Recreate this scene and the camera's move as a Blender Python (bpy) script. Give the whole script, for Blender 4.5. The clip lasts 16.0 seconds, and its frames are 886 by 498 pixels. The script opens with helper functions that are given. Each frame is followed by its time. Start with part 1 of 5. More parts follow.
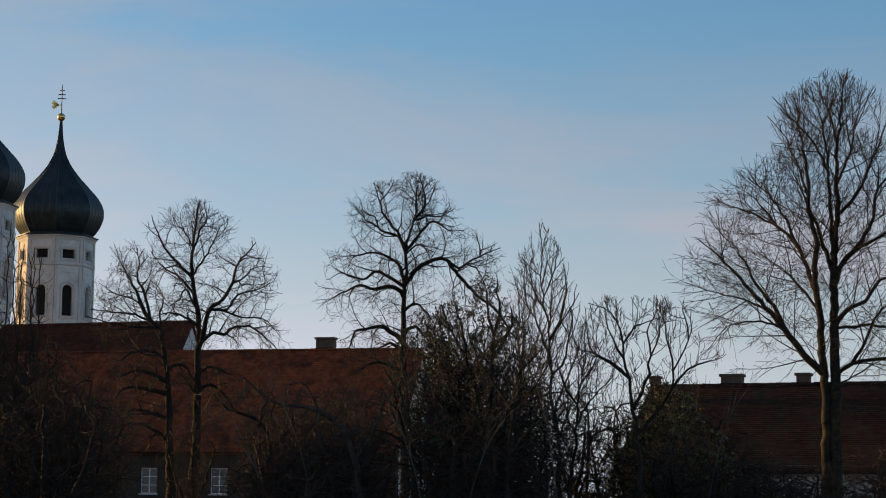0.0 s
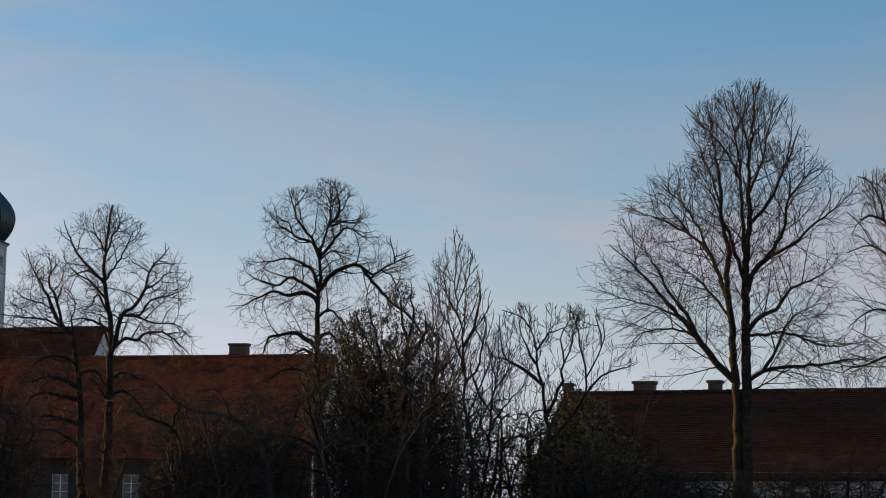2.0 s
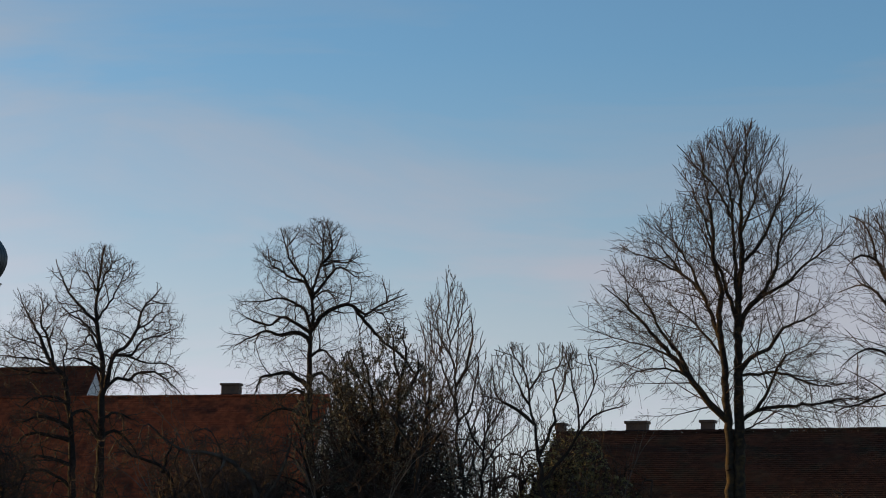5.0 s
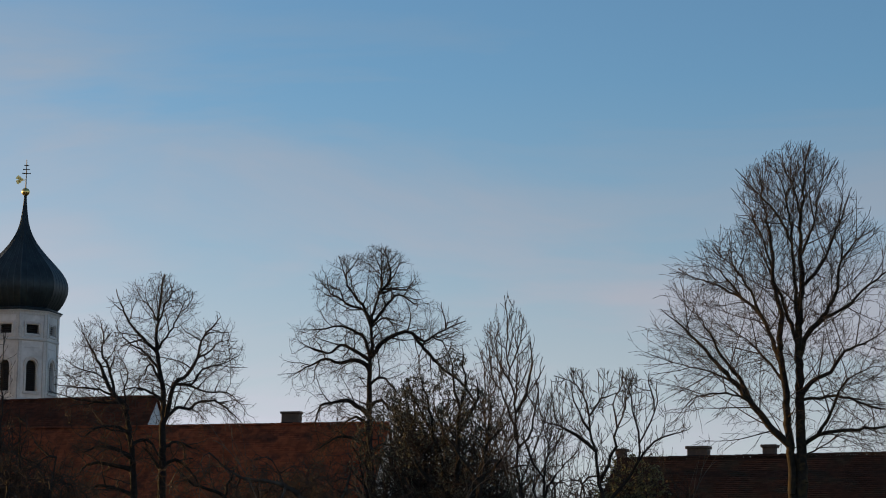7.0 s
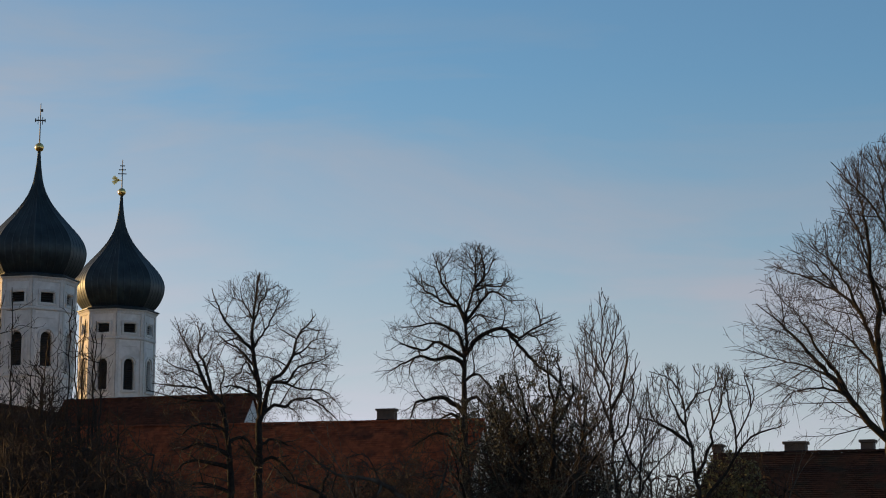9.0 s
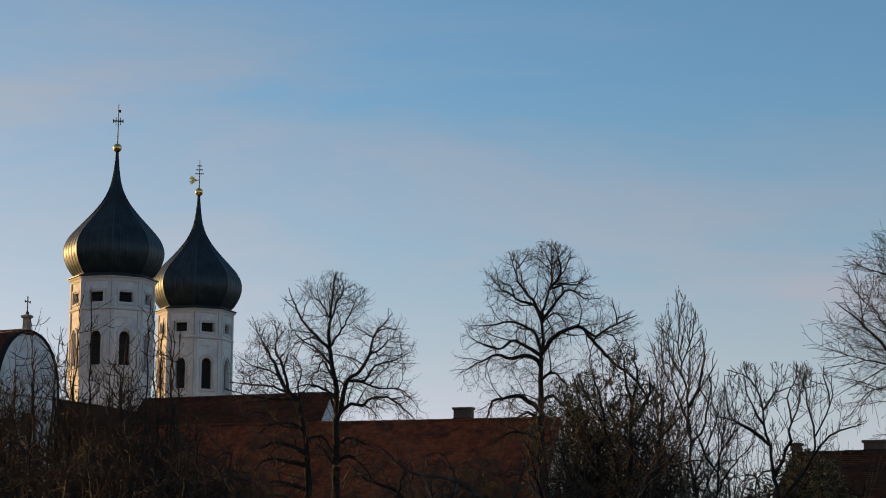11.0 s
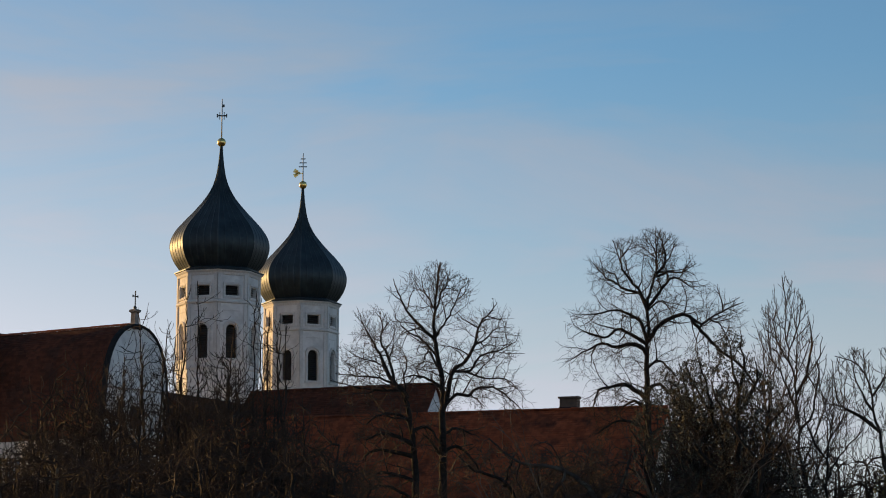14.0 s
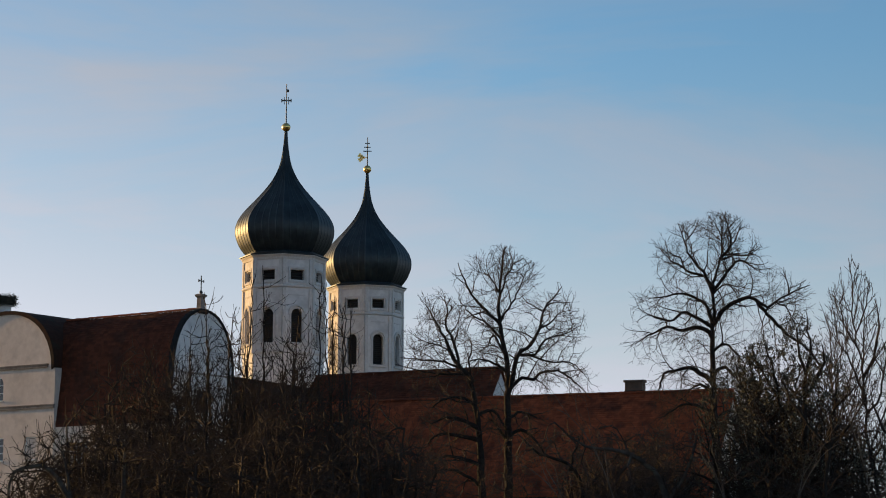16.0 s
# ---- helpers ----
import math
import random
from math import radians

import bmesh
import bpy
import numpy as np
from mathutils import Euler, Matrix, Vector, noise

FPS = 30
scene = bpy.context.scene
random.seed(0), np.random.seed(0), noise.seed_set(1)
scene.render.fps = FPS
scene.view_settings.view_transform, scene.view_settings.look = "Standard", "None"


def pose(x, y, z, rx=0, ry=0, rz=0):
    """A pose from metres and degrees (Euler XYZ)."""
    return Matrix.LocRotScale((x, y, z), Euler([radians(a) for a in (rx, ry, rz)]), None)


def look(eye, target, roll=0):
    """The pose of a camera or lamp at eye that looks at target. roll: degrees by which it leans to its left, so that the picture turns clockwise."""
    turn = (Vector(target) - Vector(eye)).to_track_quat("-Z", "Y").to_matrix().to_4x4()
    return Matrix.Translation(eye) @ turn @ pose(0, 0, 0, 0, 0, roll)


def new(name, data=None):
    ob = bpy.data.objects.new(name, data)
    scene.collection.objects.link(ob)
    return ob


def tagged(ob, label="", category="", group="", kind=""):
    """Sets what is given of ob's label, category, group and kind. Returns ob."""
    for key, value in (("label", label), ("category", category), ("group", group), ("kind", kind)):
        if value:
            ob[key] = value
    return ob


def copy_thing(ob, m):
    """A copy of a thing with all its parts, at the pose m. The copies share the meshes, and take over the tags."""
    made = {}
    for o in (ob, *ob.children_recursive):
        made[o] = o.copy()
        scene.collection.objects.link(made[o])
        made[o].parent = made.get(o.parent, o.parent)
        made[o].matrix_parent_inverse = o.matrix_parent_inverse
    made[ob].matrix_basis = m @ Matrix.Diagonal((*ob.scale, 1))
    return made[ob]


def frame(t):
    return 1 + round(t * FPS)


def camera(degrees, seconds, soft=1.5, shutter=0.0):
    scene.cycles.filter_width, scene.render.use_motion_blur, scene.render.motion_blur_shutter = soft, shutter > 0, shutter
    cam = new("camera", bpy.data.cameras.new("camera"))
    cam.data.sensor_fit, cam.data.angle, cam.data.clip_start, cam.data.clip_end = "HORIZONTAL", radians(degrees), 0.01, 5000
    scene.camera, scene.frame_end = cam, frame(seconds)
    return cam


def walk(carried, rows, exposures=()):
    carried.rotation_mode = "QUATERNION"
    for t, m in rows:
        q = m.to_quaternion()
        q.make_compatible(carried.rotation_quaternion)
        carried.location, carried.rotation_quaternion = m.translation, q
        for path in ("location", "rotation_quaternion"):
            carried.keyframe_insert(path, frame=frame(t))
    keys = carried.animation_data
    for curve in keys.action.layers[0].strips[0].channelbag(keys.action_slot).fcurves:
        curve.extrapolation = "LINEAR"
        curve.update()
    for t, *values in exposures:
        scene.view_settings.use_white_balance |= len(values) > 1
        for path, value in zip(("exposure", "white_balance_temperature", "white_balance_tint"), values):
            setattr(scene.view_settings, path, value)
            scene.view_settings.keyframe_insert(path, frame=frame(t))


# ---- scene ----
# ---------- camera: a hand-held pan from one spot, seconds, yaw, pitch, roll ----------
cam = camera(24.0, 16.0, soft=1.0)
EYE = 1.6
TURNS = [
    (0.0, -4.892, 7.586, 0.671), (0.5, -5.409, 7.691, 0.641), (1.0, -6.223, 7.881, 0.730), (1.5, -6.840, 7.869, 0.932),
    (2.0, -7.268, 7.794, 0.632), (2.5, -7.506, 8.033, 0.789), (3.0, -7.644, 8.233, 0.817), (3.5, -7.498, 8.405, 0.777),
    (4.0, -7.504, 8.467, 0.658), (6.3, -7.235, 9.430, 0.345), (6.5, -6.897, 9.451, 0.333), (7.0, -5.838, 9.606, 0.274),
    (7.5, -5.135, 9.644, 0.200), (8.0, -4.541, 9.598, 0.207), (8.5, -4.064, 9.620, 0.227), (9.0, -3.227, 9.503, 0.228),
    (9.5, -2.407, 9.478, 0.332), (12.0, -0.502, 9.426, 0.143), (12.5, 0.000, 9.378, 0.000), (13.0, 0.757, 9.245, -0.072),
    (13.5, 1.313, 9.215, -0.107), (14.0, 1.783, 9.169, 0.051), (14.5, 2.311, 8.937, 0.163), (15.0, 2.751, 8.835, 0.014),
    (15.5, 3.090, 8.787, 0.121), (16.0, 3.579, 8.723, 0.114),
]


def turned(yaw, pitch, roll):
    return pose(0, 0, EYE, 90 + pitch, 0, yaw) @ pose(0, 0, 0, 0, 0, roll)


walk(cam, [(t, turned(y, p, r)) for t, y, p, r in TURNS], [(0.0, 0.40), (4.0, 0.42), (7.0, 0.34), (9.5, 0.32), (13.0, 0.36), (16.0, 0.42)])

# ---------- light: low winter sun behind the towers, thin high cloud ----------
SUN_AZ, SUN_EL = -62.0, 6.0
world = bpy.data.worlds.new("sky")
scene.world = world
world.use_nodes = True
wn, wl = world.node_tree.nodes, world.node_tree.links
wn.clear()


def wnode(kind, **sets):
    n = wn.new(kind)
    for k, v in sets.items():
        n.inputs[k.replace("_", " ")].default_value = v
    return n


sky = wn.new("ShaderNodeTexSky")
sky.sky_type = 'NISHITA'
sky.sun_disc = False
sky.sun_elevation, sky.sun_rotation = radians(SUN_EL), radians(SUN_AZ)
sky.air_density, sky.dust_density, sky.ozone_density = 1.0, 0.1, 3.0
coord = wn.new("ShaderNodeTexCoord")
stretch = wn.new("ShaderNodeMapping")
stretch.inputs["Scale"].default_value = (2.0, 2.0, 9.0)
stretch.inputs["Rotation"].default_value = (radians(4), radians(-20), 0)
stretch.inputs["Location"].default_value = (1.7, 0.4, 0.9)
wl.new(coord.outputs["Generated"], stretch.inputs["Vector"])
streaks = wnode("ShaderNodeTexNoise", Scale=1.6, Detail=6.0, Roughness=0.55, Distortion=0.4)
wl.new(stretch.outputs["Vector"], streaks.inputs["Vector"])
part_xyz = wn.new("ShaderNodeSeparateXYZ")
wl.new(coord.outputs["Generated"], part_xyz.inputs["Vector"])
low = wn.new("ShaderNodeMapRange")
low.interpolation_type = "SMOOTHSTEP"
low.inputs["From Min"].default_value, low.inputs["From Max"].default_value = 0.06, 0.32
low.inputs["To Min"].default_value, low.inputs["To Max"].default_value = 0.93, 0.0
wl.new(part_xyz.outputs["Z"], low.inputs["Value"])
wisps = wn.new("ShaderNodeMapRange")
wisps.inputs["From Min"].default_value, wisps.inputs["From Max"].default_value = 0.45, 0.70
wisps.inputs["To Min"].default_value, wisps.inputs["To Max"].default_value = -0.18, 0.62
wl.new(streaks.outputs["Fac"], wisps.inputs["Value"])
veil = wn.new("ShaderNodeMath")
veil.operation, veil.use_clamp = "ADD", True
wl.new(low.outputs["Result"], veil.inputs[0])
wl.new(wisps.outputs["Result"], veil.inputs[1])
mixer = wn.new("ShaderNodeMix")
mixer.data_type = "RGBA"
grey = wn.new("ShaderNodeRGBToBW")
wl.new(sky.outputs["Color"], grey.inputs[0])
pale = wn.new("ShaderNodeMix")
pale.data_type, pale.blend_type = "RGBA", "MULTIPLY"
pale.inputs[0].default_value = 1.0
tint = wn.new("ShaderNodeMix")
tint.data_type = "RGBA"
tint.inputs[6].default_value, tint.inputs[7].default_value = (1.05, 1.10, 1.25, 1), (0.80, 1.16, 1.58, 1)
tint_rise = wn.new("ShaderNodeMapRange")
tint_rise.inputs["From Min"].default_value, tint_rise.inputs["From Max"].default_value = 0.12, 0.30
wl.new(part_xyz.outputs["Z"], tint_rise.inputs["Value"])
# the veil thickens and pales toward the sun
toward = wn.new("ShaderNodeMapRange")
toward.interpolation_type = "SMOOTHSTEP"
toward.inputs["From Min"].default_value, toward.inputs["From Max"].default_value = 0.08, -0.34
wl.new(part_xyz.outputs["X"], toward.inputs["Value"])
fade = wn.new("ShaderNodeMath")
fade.operation = "MULTIPLY_ADD"
fade.inputs[1].default_value, fade.inputs[2].default_value = -0.75, 1.0
wl.new(toward.outputs["Result"], fade.inputs[0])
bluer = wn.new("ShaderNodeMath")
bluer.operation = "MULTIPLY"
wl.new(fade.outputs[0], bluer.inputs[0])
wl.new(tint_rise.outputs["Result"], bluer.inputs[1])
wl.new(bluer.outputs[0], tint.inputs[0])
thicker = wn.new("ShaderNodeMath")
thicker.operation, thicker.use_clamp = "MULTIPLY_ADD", True
thicker.inputs[1].default_value = 0.36
wl.new(toward.outputs["Result"], thicker.inputs[0])
wl.new(veil.outputs[0], thicker.inputs[2])
wl.new(tint.outputs[2], pale.inputs[7])
wl.new(grey.outputs[0], pale.inputs[6])
wl.new(pale.outputs[2], mixer.inputs[7])
wl.new(thicker.outputs[0], mixer.inputs[0])
wl.new(sky.outputs["Color"], mixer.inputs[6])
back = wn.new("ShaderNodeBackground")
back.inputs["Strength"].default_value = 0.167
wl.new(mixer.outputs[2], back.inputs["Color"])
wout = wn.new("ShaderNodeOutputWorld")
wl.new(back.outputs[0], wout.inputs[0])

sun = new("sun", bpy.data.lights.new("sun", "SUN"))
sun.data.energy, sun.data.angle, sun.data.color = 5.0, radians(0.6), (1.0, 0.60, 0.21)
sa, se = radians(SUN_AZ), radians(SUN_EL)
sun.matrix_world = look((math.sin(sa) * math.cos(se) * 300, math.cos(sa) * math.cos(se) * 300, math.sin(se) * 300), (0, 0, 0))


# ---------- materials ----------
def material(name, dark, light, rough=0.8, metal=0.0, grain=4.0, blot=0.35, bump=0.3, third=None, third_amount=0.5, spread=0.0, shine=0.5):
    """Two tones mixed by fine grain and by large blotches, a third tone in patches, with relief."""
    m = bpy.data.materials.new(name)
    m.use_nodes = True
    n, l = m.node_tree.nodes, m.node_tree.links
    b = n["Principled BSDF"]
    b.inputs["Roughness"].default_value, b.inputs["Metallic"].default_value = rough, metal
    b.inputs["Specular IOR Level"].default_value = shine
    tc = n.new("ShaderNodeTexCoord")
    fine, wide = n.new("ShaderNodeTexNoise"), n.new("ShaderNodeTexNoise")
    fine.inputs["Scale"].default_value, fine.inputs["Detail"].default_value = grain, 6
    wide.inputs["Scale"].default_value, wide.inputs["Detail"].default_value = blot, 4
    for t in (fine, wide):
        l.new(tc.outputs["Object"], t.inputs["Vector"])
    add = n.new("ShaderNodeMath")
    add.operation = "ADD"
    l.new(fine.outputs["Fac"], add.inputs[0])
    l.new(wide.outputs["Fac"], add.inputs[1])
    rng = n.new("ShaderNodeMapRange")
    rng.inputs["From Min"].default_value, rng.inputs["From Max"].default_value = 0.7, 1.3
    l.new(add.outputs[0], rng.inputs["Value"])
    mix = n.new("ShaderNodeMix")
    mix.data_type = "RGBA"
    mix.inputs[6].default_value, mix.inputs[7].default_value = (*dark, 1), (*light, 1)
    l.new(rng.outputs["Result"], mix.inputs[0])
    colour = mix.outputs[2]
    if third:
        spots = n.new("ShaderNodeTexNoise")
        spots.inputs["Scale"].default_value, spots.inputs["Detail"].default_value = blot * 3.1, 5
        l.new(tc.outputs["Object"], spots.inputs["Vector"])
        cut = n.new("ShaderNodeMapRange")
        cut.inputs["From Min"].default_value, cut.inputs["From Max"].default_value = 0.5, 0.65
        cut.inputs["To Max"].default_value = third_amount
        l.new(spots.outputs["Fac"], cut.inputs["Value"])
        mix2 = n.new("ShaderNodeMix")
        mix2.data_type = "RGBA"
        mix2.inputs[7].default_value = (*third, 1)
        l.new(cut.outputs["Result"], mix2.inputs[0])
        l.new(colour, mix2.inputs[6])
        colour = mix2.outputs[2]
    if spread:
        geo = n.new("ShaderNodeNewGeometry")
        hsv = n.new("ShaderNodeHueSaturation")
        vr = n.new("ShaderNodeMapRange")
        vr.inputs["To Min"].default_value, vr.inputs["To Max"].default_value = 1 - spread, 1 + spread
        l.new(geo.outputs["Random Per Island"], vr.inputs["Value"])
        l.new(vr.outputs["Result"], hsv.inputs["Value"])
        l.new(colour, hsv.inputs["Color"])
        colour = hsv.outputs["Color"]
    l.new(colour, b.inputs["Base Color"])
    if bump:
        bp = n.new("ShaderNodeBump")
        bp.inputs["Strength"].default_value, bp.inputs["Distance"].default_value = bump, 0.03
        l.new(fine.outputs["Fac"], bp.inputs["Height"])
        l.new(bp.outputs["Normal"], b.inputs["Normal"])
    return m


M_WHITE = material("white_render", (0.60, 0.56, 0.52), (0.75, 0.71, 0.665), 0.9, grain=2.5, blot=0.3, third=(0.42, 0.39, 0.36), third_amount=0.5)
M_CREAM = material("cream_render", (0.62, 0.51, 0.42), (0.76, 0.65, 0.55), 0.9, grain=2.5, blot=0.3, third=(0.48, 0.40, 0.33), third_amount=0.4)
M_SOOT = material("weathered_ledge", (0.16, 0.12, 0.095), (0.34, 0.28, 0.23), 0.9, grain=3, blot=0.7)
M_STONE = material("window_moulding", (0.50, 0.46, 0.42), (0.66, 0.615, 0.565), 0.9, grain=6, blot=0.6)
M_ROOF = material("clay_tiles", (0.165, 0.041, 0.018), (0.31, 0.077, 0.031), 0.85, grain=3.0, blot=0.22, third=(0.042, 0.021, 0.015), third_amount=0.75, spread=0.25, shine=0.15)
# darker clay tone: holds the shadow over the chapel roof; the tall wing shares it
M_ROOF_DARK = material("shade_darkened_clay_tiles", (0.062, 0.020, 0.012), (0.115, 0.036, 0.018), 0.85, grain=3.0, blot=0.22, third=(0.045, 0.022, 0.016), third_amount=0.6, spread=0.25, shine=0.15)
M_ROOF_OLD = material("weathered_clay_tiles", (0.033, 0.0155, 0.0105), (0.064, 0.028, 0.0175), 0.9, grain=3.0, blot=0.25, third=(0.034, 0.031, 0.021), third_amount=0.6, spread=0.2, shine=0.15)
M_COPPER = material("dark_patinated_copper", (0.011, 0.017, 0.020), (0.025, 0.037, 0.040), 0.48, 0.4, grain=1.2, blot=0.5, bump=0.1, third=(0.036, 0.052, 0.050), third_amount=0.35)
M_LEAD = material("dark_sheet_metal", (0.012, 0.012, 0.013), (0.024, 0.024, 0.025), 0.8, 0.0, shine=0.1, grain=3, blot=0.6, bump=0.1)
M_GOLD = material("gilded_metal", (0.75, 0.50, 0.16), (0.90, 0.64, 0.24), 0.28, 1.0, grain=5, blot=1.5, bump=0.05)
M_IRON = material("wrought_iron", (0.05, 0.05, 0.05), (0.12, 0.11, 0.09), 0.6, 0.6, grain=8, blot=2, bump=0.1)
M_BRICK = material("chimney_render", (0.095, 0.058, 0.038), (0.15, 0.095, 0.065), 0.9, grain=5, blot=0.8, third=(0.05, 0.04, 0.035))
M_DARK = material("dark_belfry_louvres", (0.018, 0.016, 0.015), (0.035, 0.03, 0.027), 0.8, grain=6, blot=1)
M_FRAME = material("white_painted_wood", (0.70, 0.71, 0.70), (0.82, 0.82, 0.80), 0.6, grain=8, blot=1)
M_BARK = material("grey_brown_bark", (0.030, 0.024, 0.020), (0.085, 0.070, 0.057), 0.95, grain=5, blot=0.8, bump=0.6, third=(0.12, 0.115, 0.085), third_amount=0.4, shine=0.2)
# bark darkened in its colour to stand for trunks out of the sun
M_BARK_DARK = material("shade_dark_bark", (0.009, 0.0075, 0.007), (0.032, 0.0255, 0.0205), 0.95, grain=5, blot=0.8, bump=0.6, third=(0.03, 0.028, 0.02), third_amount=0.3, shine=0.2)
M_BOARDS = material("dark_timber_boards", (0.030, 0.022, 0.017), (0.065, 0.048, 0.036), 0.9, grain=3, blot=0.4)
M_BARK_LICHEN = material("lichen_covered_bark", (0.016, 0.0135, 0.011), (0.042, 0.034, 0.025), 0.95, grain=5, blot=0.9, bump=0.6, third=(0.10, 0.068, 0.026), third_amount=0.45, shine=0.2)
M_TWIG = material("brown_twigs", (0.026, 0.019, 0.016), (0.066, 0.049, 0.040), 0.9, grain=2, blot=0.5, bump=0, shine=0.2)
# below true twig tone: the shade inside the tangle is part of this colour
M_TWIG_DARK = material("shade_dark_twigs", (0.018, 0.0128, 0.0100), (0.048, 0.034, 0.026), 0.9, grain=2, blot=0.5, bump=0, shine=0.2)
M_TWIG_PALE = material("pale_grey_twigs", (0.042, 0.037, 0.032), (0.11, 0.098, 0.084), 0.9, grain=2, blot=0.5, bump=0, shine=0.2)
M_LEAF = material("dull_evergreen_leaves", (0.022, 0.024, 0.016), (0.055, 0.056, 0.038), 0.75, grain=2, blot=0.5, bump=0, spread=0.4)
M_BUD = material("yellow_green_buds", (0.07, 0.064, 0.022), (0.15, 0.13, 0.045), 0.7, grain=2, blot=0.5, bump=0, spread=0.3)
M_GRASS = material("winter_meadow_grass", (0.045, 0.055, 0.022), (0.10, 0.10, 0.05), 0.95, grain=1.5, blot=0.05, third=(0.12, 0.10, 0.06))
M_NEST = material("dry_nest_sticks", (0.03, 0.025, 0.018), (0.085, 0.07, 0.05), 0.95, grain=8, blot=2, spread=0.4)
M_GLASS = bpy.data.materials.new("window_glass")
M_GLASS.use_nodes = True
_g = M_GLASS.node_tree.nodes["Principled BSDF"]
_g.inputs["Base Color"].default_value, _g.inputs["Roughness"].default_value = (0.02, 0.025, 0.03, 1), 0.04


# ---------- mesh helpers ----------
def link_mesh(name, verts, faces, mat, parent=None, label="", smooth=False):
    me = bpy.data.meshes.new(name)
    me.from_pydata([tuple(v) for v in verts], [], faces)
    me.materials.append(mat)
    if smooth:
        me.shade_smooth()
    ob = new(name, me)
    if parent is not None:
        ob.parent = parent
    if label:
        tagged(ob, label)
    return ob


def part(name, bm, mat, parent, label="", smooth=False):
    me = bpy.data.meshes.new(name)
    bm.normal_update()
    bm.to_mesh(me)
    bm.free()
    me.materials.append(mat)
    if smooth:
        me.shade_smooth()
    ob = new(name, me)
    ob.parent = parent
    if label:
        tagged(ob, label)
    return ob


def box(bm, x0, x1, y0, y1, z0, z1, m=None, bevel=0.0):
    r = bmesh.ops.create_cube(bm, size=1, matrix=Matrix.LocRotScale(((x0 + x1) / 2, (y0 + y1) / 2, (z0 + z1) / 2), None, (x1 - x0, y1 - y0, z1 - z0)))
    if bevel:
        es = list({e for v in r["verts"] for e in v.link_edges})
        got = bmesh.ops.bevel(bm, geom=es, offset=bevel, segments=1, affect="EDGES")
        vs = list({v for f in got["faces"] for v in f.verts} | {v for v in r["verts"] if v.is_valid})
    else:
        vs = r["verts"]
    if m is not None:
        bmesh.ops.transform(bm, matrix=m, verts=vs)
    return vs


def lathe(profile, sides, turn=0.0, seams=0, seam=0.0, seam_from=0.0):
    """Rings of (radius, height); sides flat facets, each with raised seams if asked."""
    verts, faces = [], []
    per = max(1, seams)
    ring = []
    for k in range(sides):
        a0, a1 = turn + 2 * math.pi * k / sides, turn + 2 * math.pi * (k + 1) / sides
        for j in range(per):
            for f, up in ((j / per, 1), ((j + 0.12) / per, 0), ((j + 0.88) / per, 0)) if seams else ((j / per, 0),):
                x = (1 - f) * math.cos(a0) + f * math.cos(a1)
                y = (1 - f) * math.sin(a0) + f * math.sin(a1)
                ring.append((x, y, up))
    n = len(ring)
    for r, z in profile:
        for x, y, up in ring:
            k = r + (seam * min(1, r) if up and z > seam_from else 0)
            verts.append((x * k, y * k, z))
    for i in range(len(profile) - 1):
        for j in range(n):
            a, b = i * n + j, i * n + (j + 1) % n
            faces.append((a, b, b + n, a + n))
    faces.append(tuple(range(n))[::-1])
    faces.append(tuple(range((len(profile) - 1) * n, len(profile) * n)))
    return verts, faces


def wall_bm(bm, x0, x1, z0, z1, thick, openings, m=None):
    """A wall in the xz plane, its face at y = 0 and its body behind, with openings (x0, x1, z0, z1, arched)."""
    xs = sorted({x0, x1, *[o[0] for o in openings], *[o[1] for o in openings]})
    zs = sorted({z0, z1, *[o[2] for o in openings], *[o[3] for o in openings]})
    for a, b in zip(xs, xs[1:]):
        run = None
        for c, d in zip(zs, zs[1:]):
            mx, mz = (a + b) / 2, (c + d) / 2
            hole = any(o[0] < mx < o[1] and o[2] < mz < o[3] for o in openings)
            if hole:
                if run:
                    box(bm, a, b, 0, thick, run[0], run[1], m)
                run = None
            else:
                run = (run[0], d) if run else (c, d)
        if run:
            box(bm, a, b, 0, thick, run[0], run[1], m)
    for ox0, ox1, oz0, oz1, arched in openings:
        if not arched:
            continue
        r, cx, cz = (ox1 - ox0) / 2, (ox0 + ox1) / 2, oz1 - (ox1 - ox0) / 2
        steps = 8
        for k in range(steps):
            a0, a1 = math.pi * k / steps, math.pi * (k + 1) / steps
            pts = [(cx + r * math.cos(a0), cz + r * math.sin(a0)), (cx + r * math.cos(a1), cz + r * math.sin(a1)), (cx + r * math.cos(a1), oz1 + 0.002), (cx + r * math.cos(a0), oz1 + 0.002)]
            vs = [bm.verts.new((x, y, z)) for y in (0, thick) for x, z in pts]
            bm.faces.new(vs[0:4])
            bm.faces.new(vs[4:8][::-1])
            for i in range(4):
                j = (i + 1) % 4
                bm.faces.new((vs[j], vs[i], vs[i + 4], vs[j + 4]))
            if m is not None:
                bmesh.ops.transform(bm, matrix=m, verts=vs)


def site(az, d):
    """A place on the ground, az degrees to the right of the y axis and d metres off."""
    return d * math.sin(radians(az)), d * math.cos(radians(az))


def thing(name, m, label, category, group=""):
    e = new(name)
    e.empty_display_size = 0.5
    e.matrix_world = m
    return tagged(e, label, category, group)


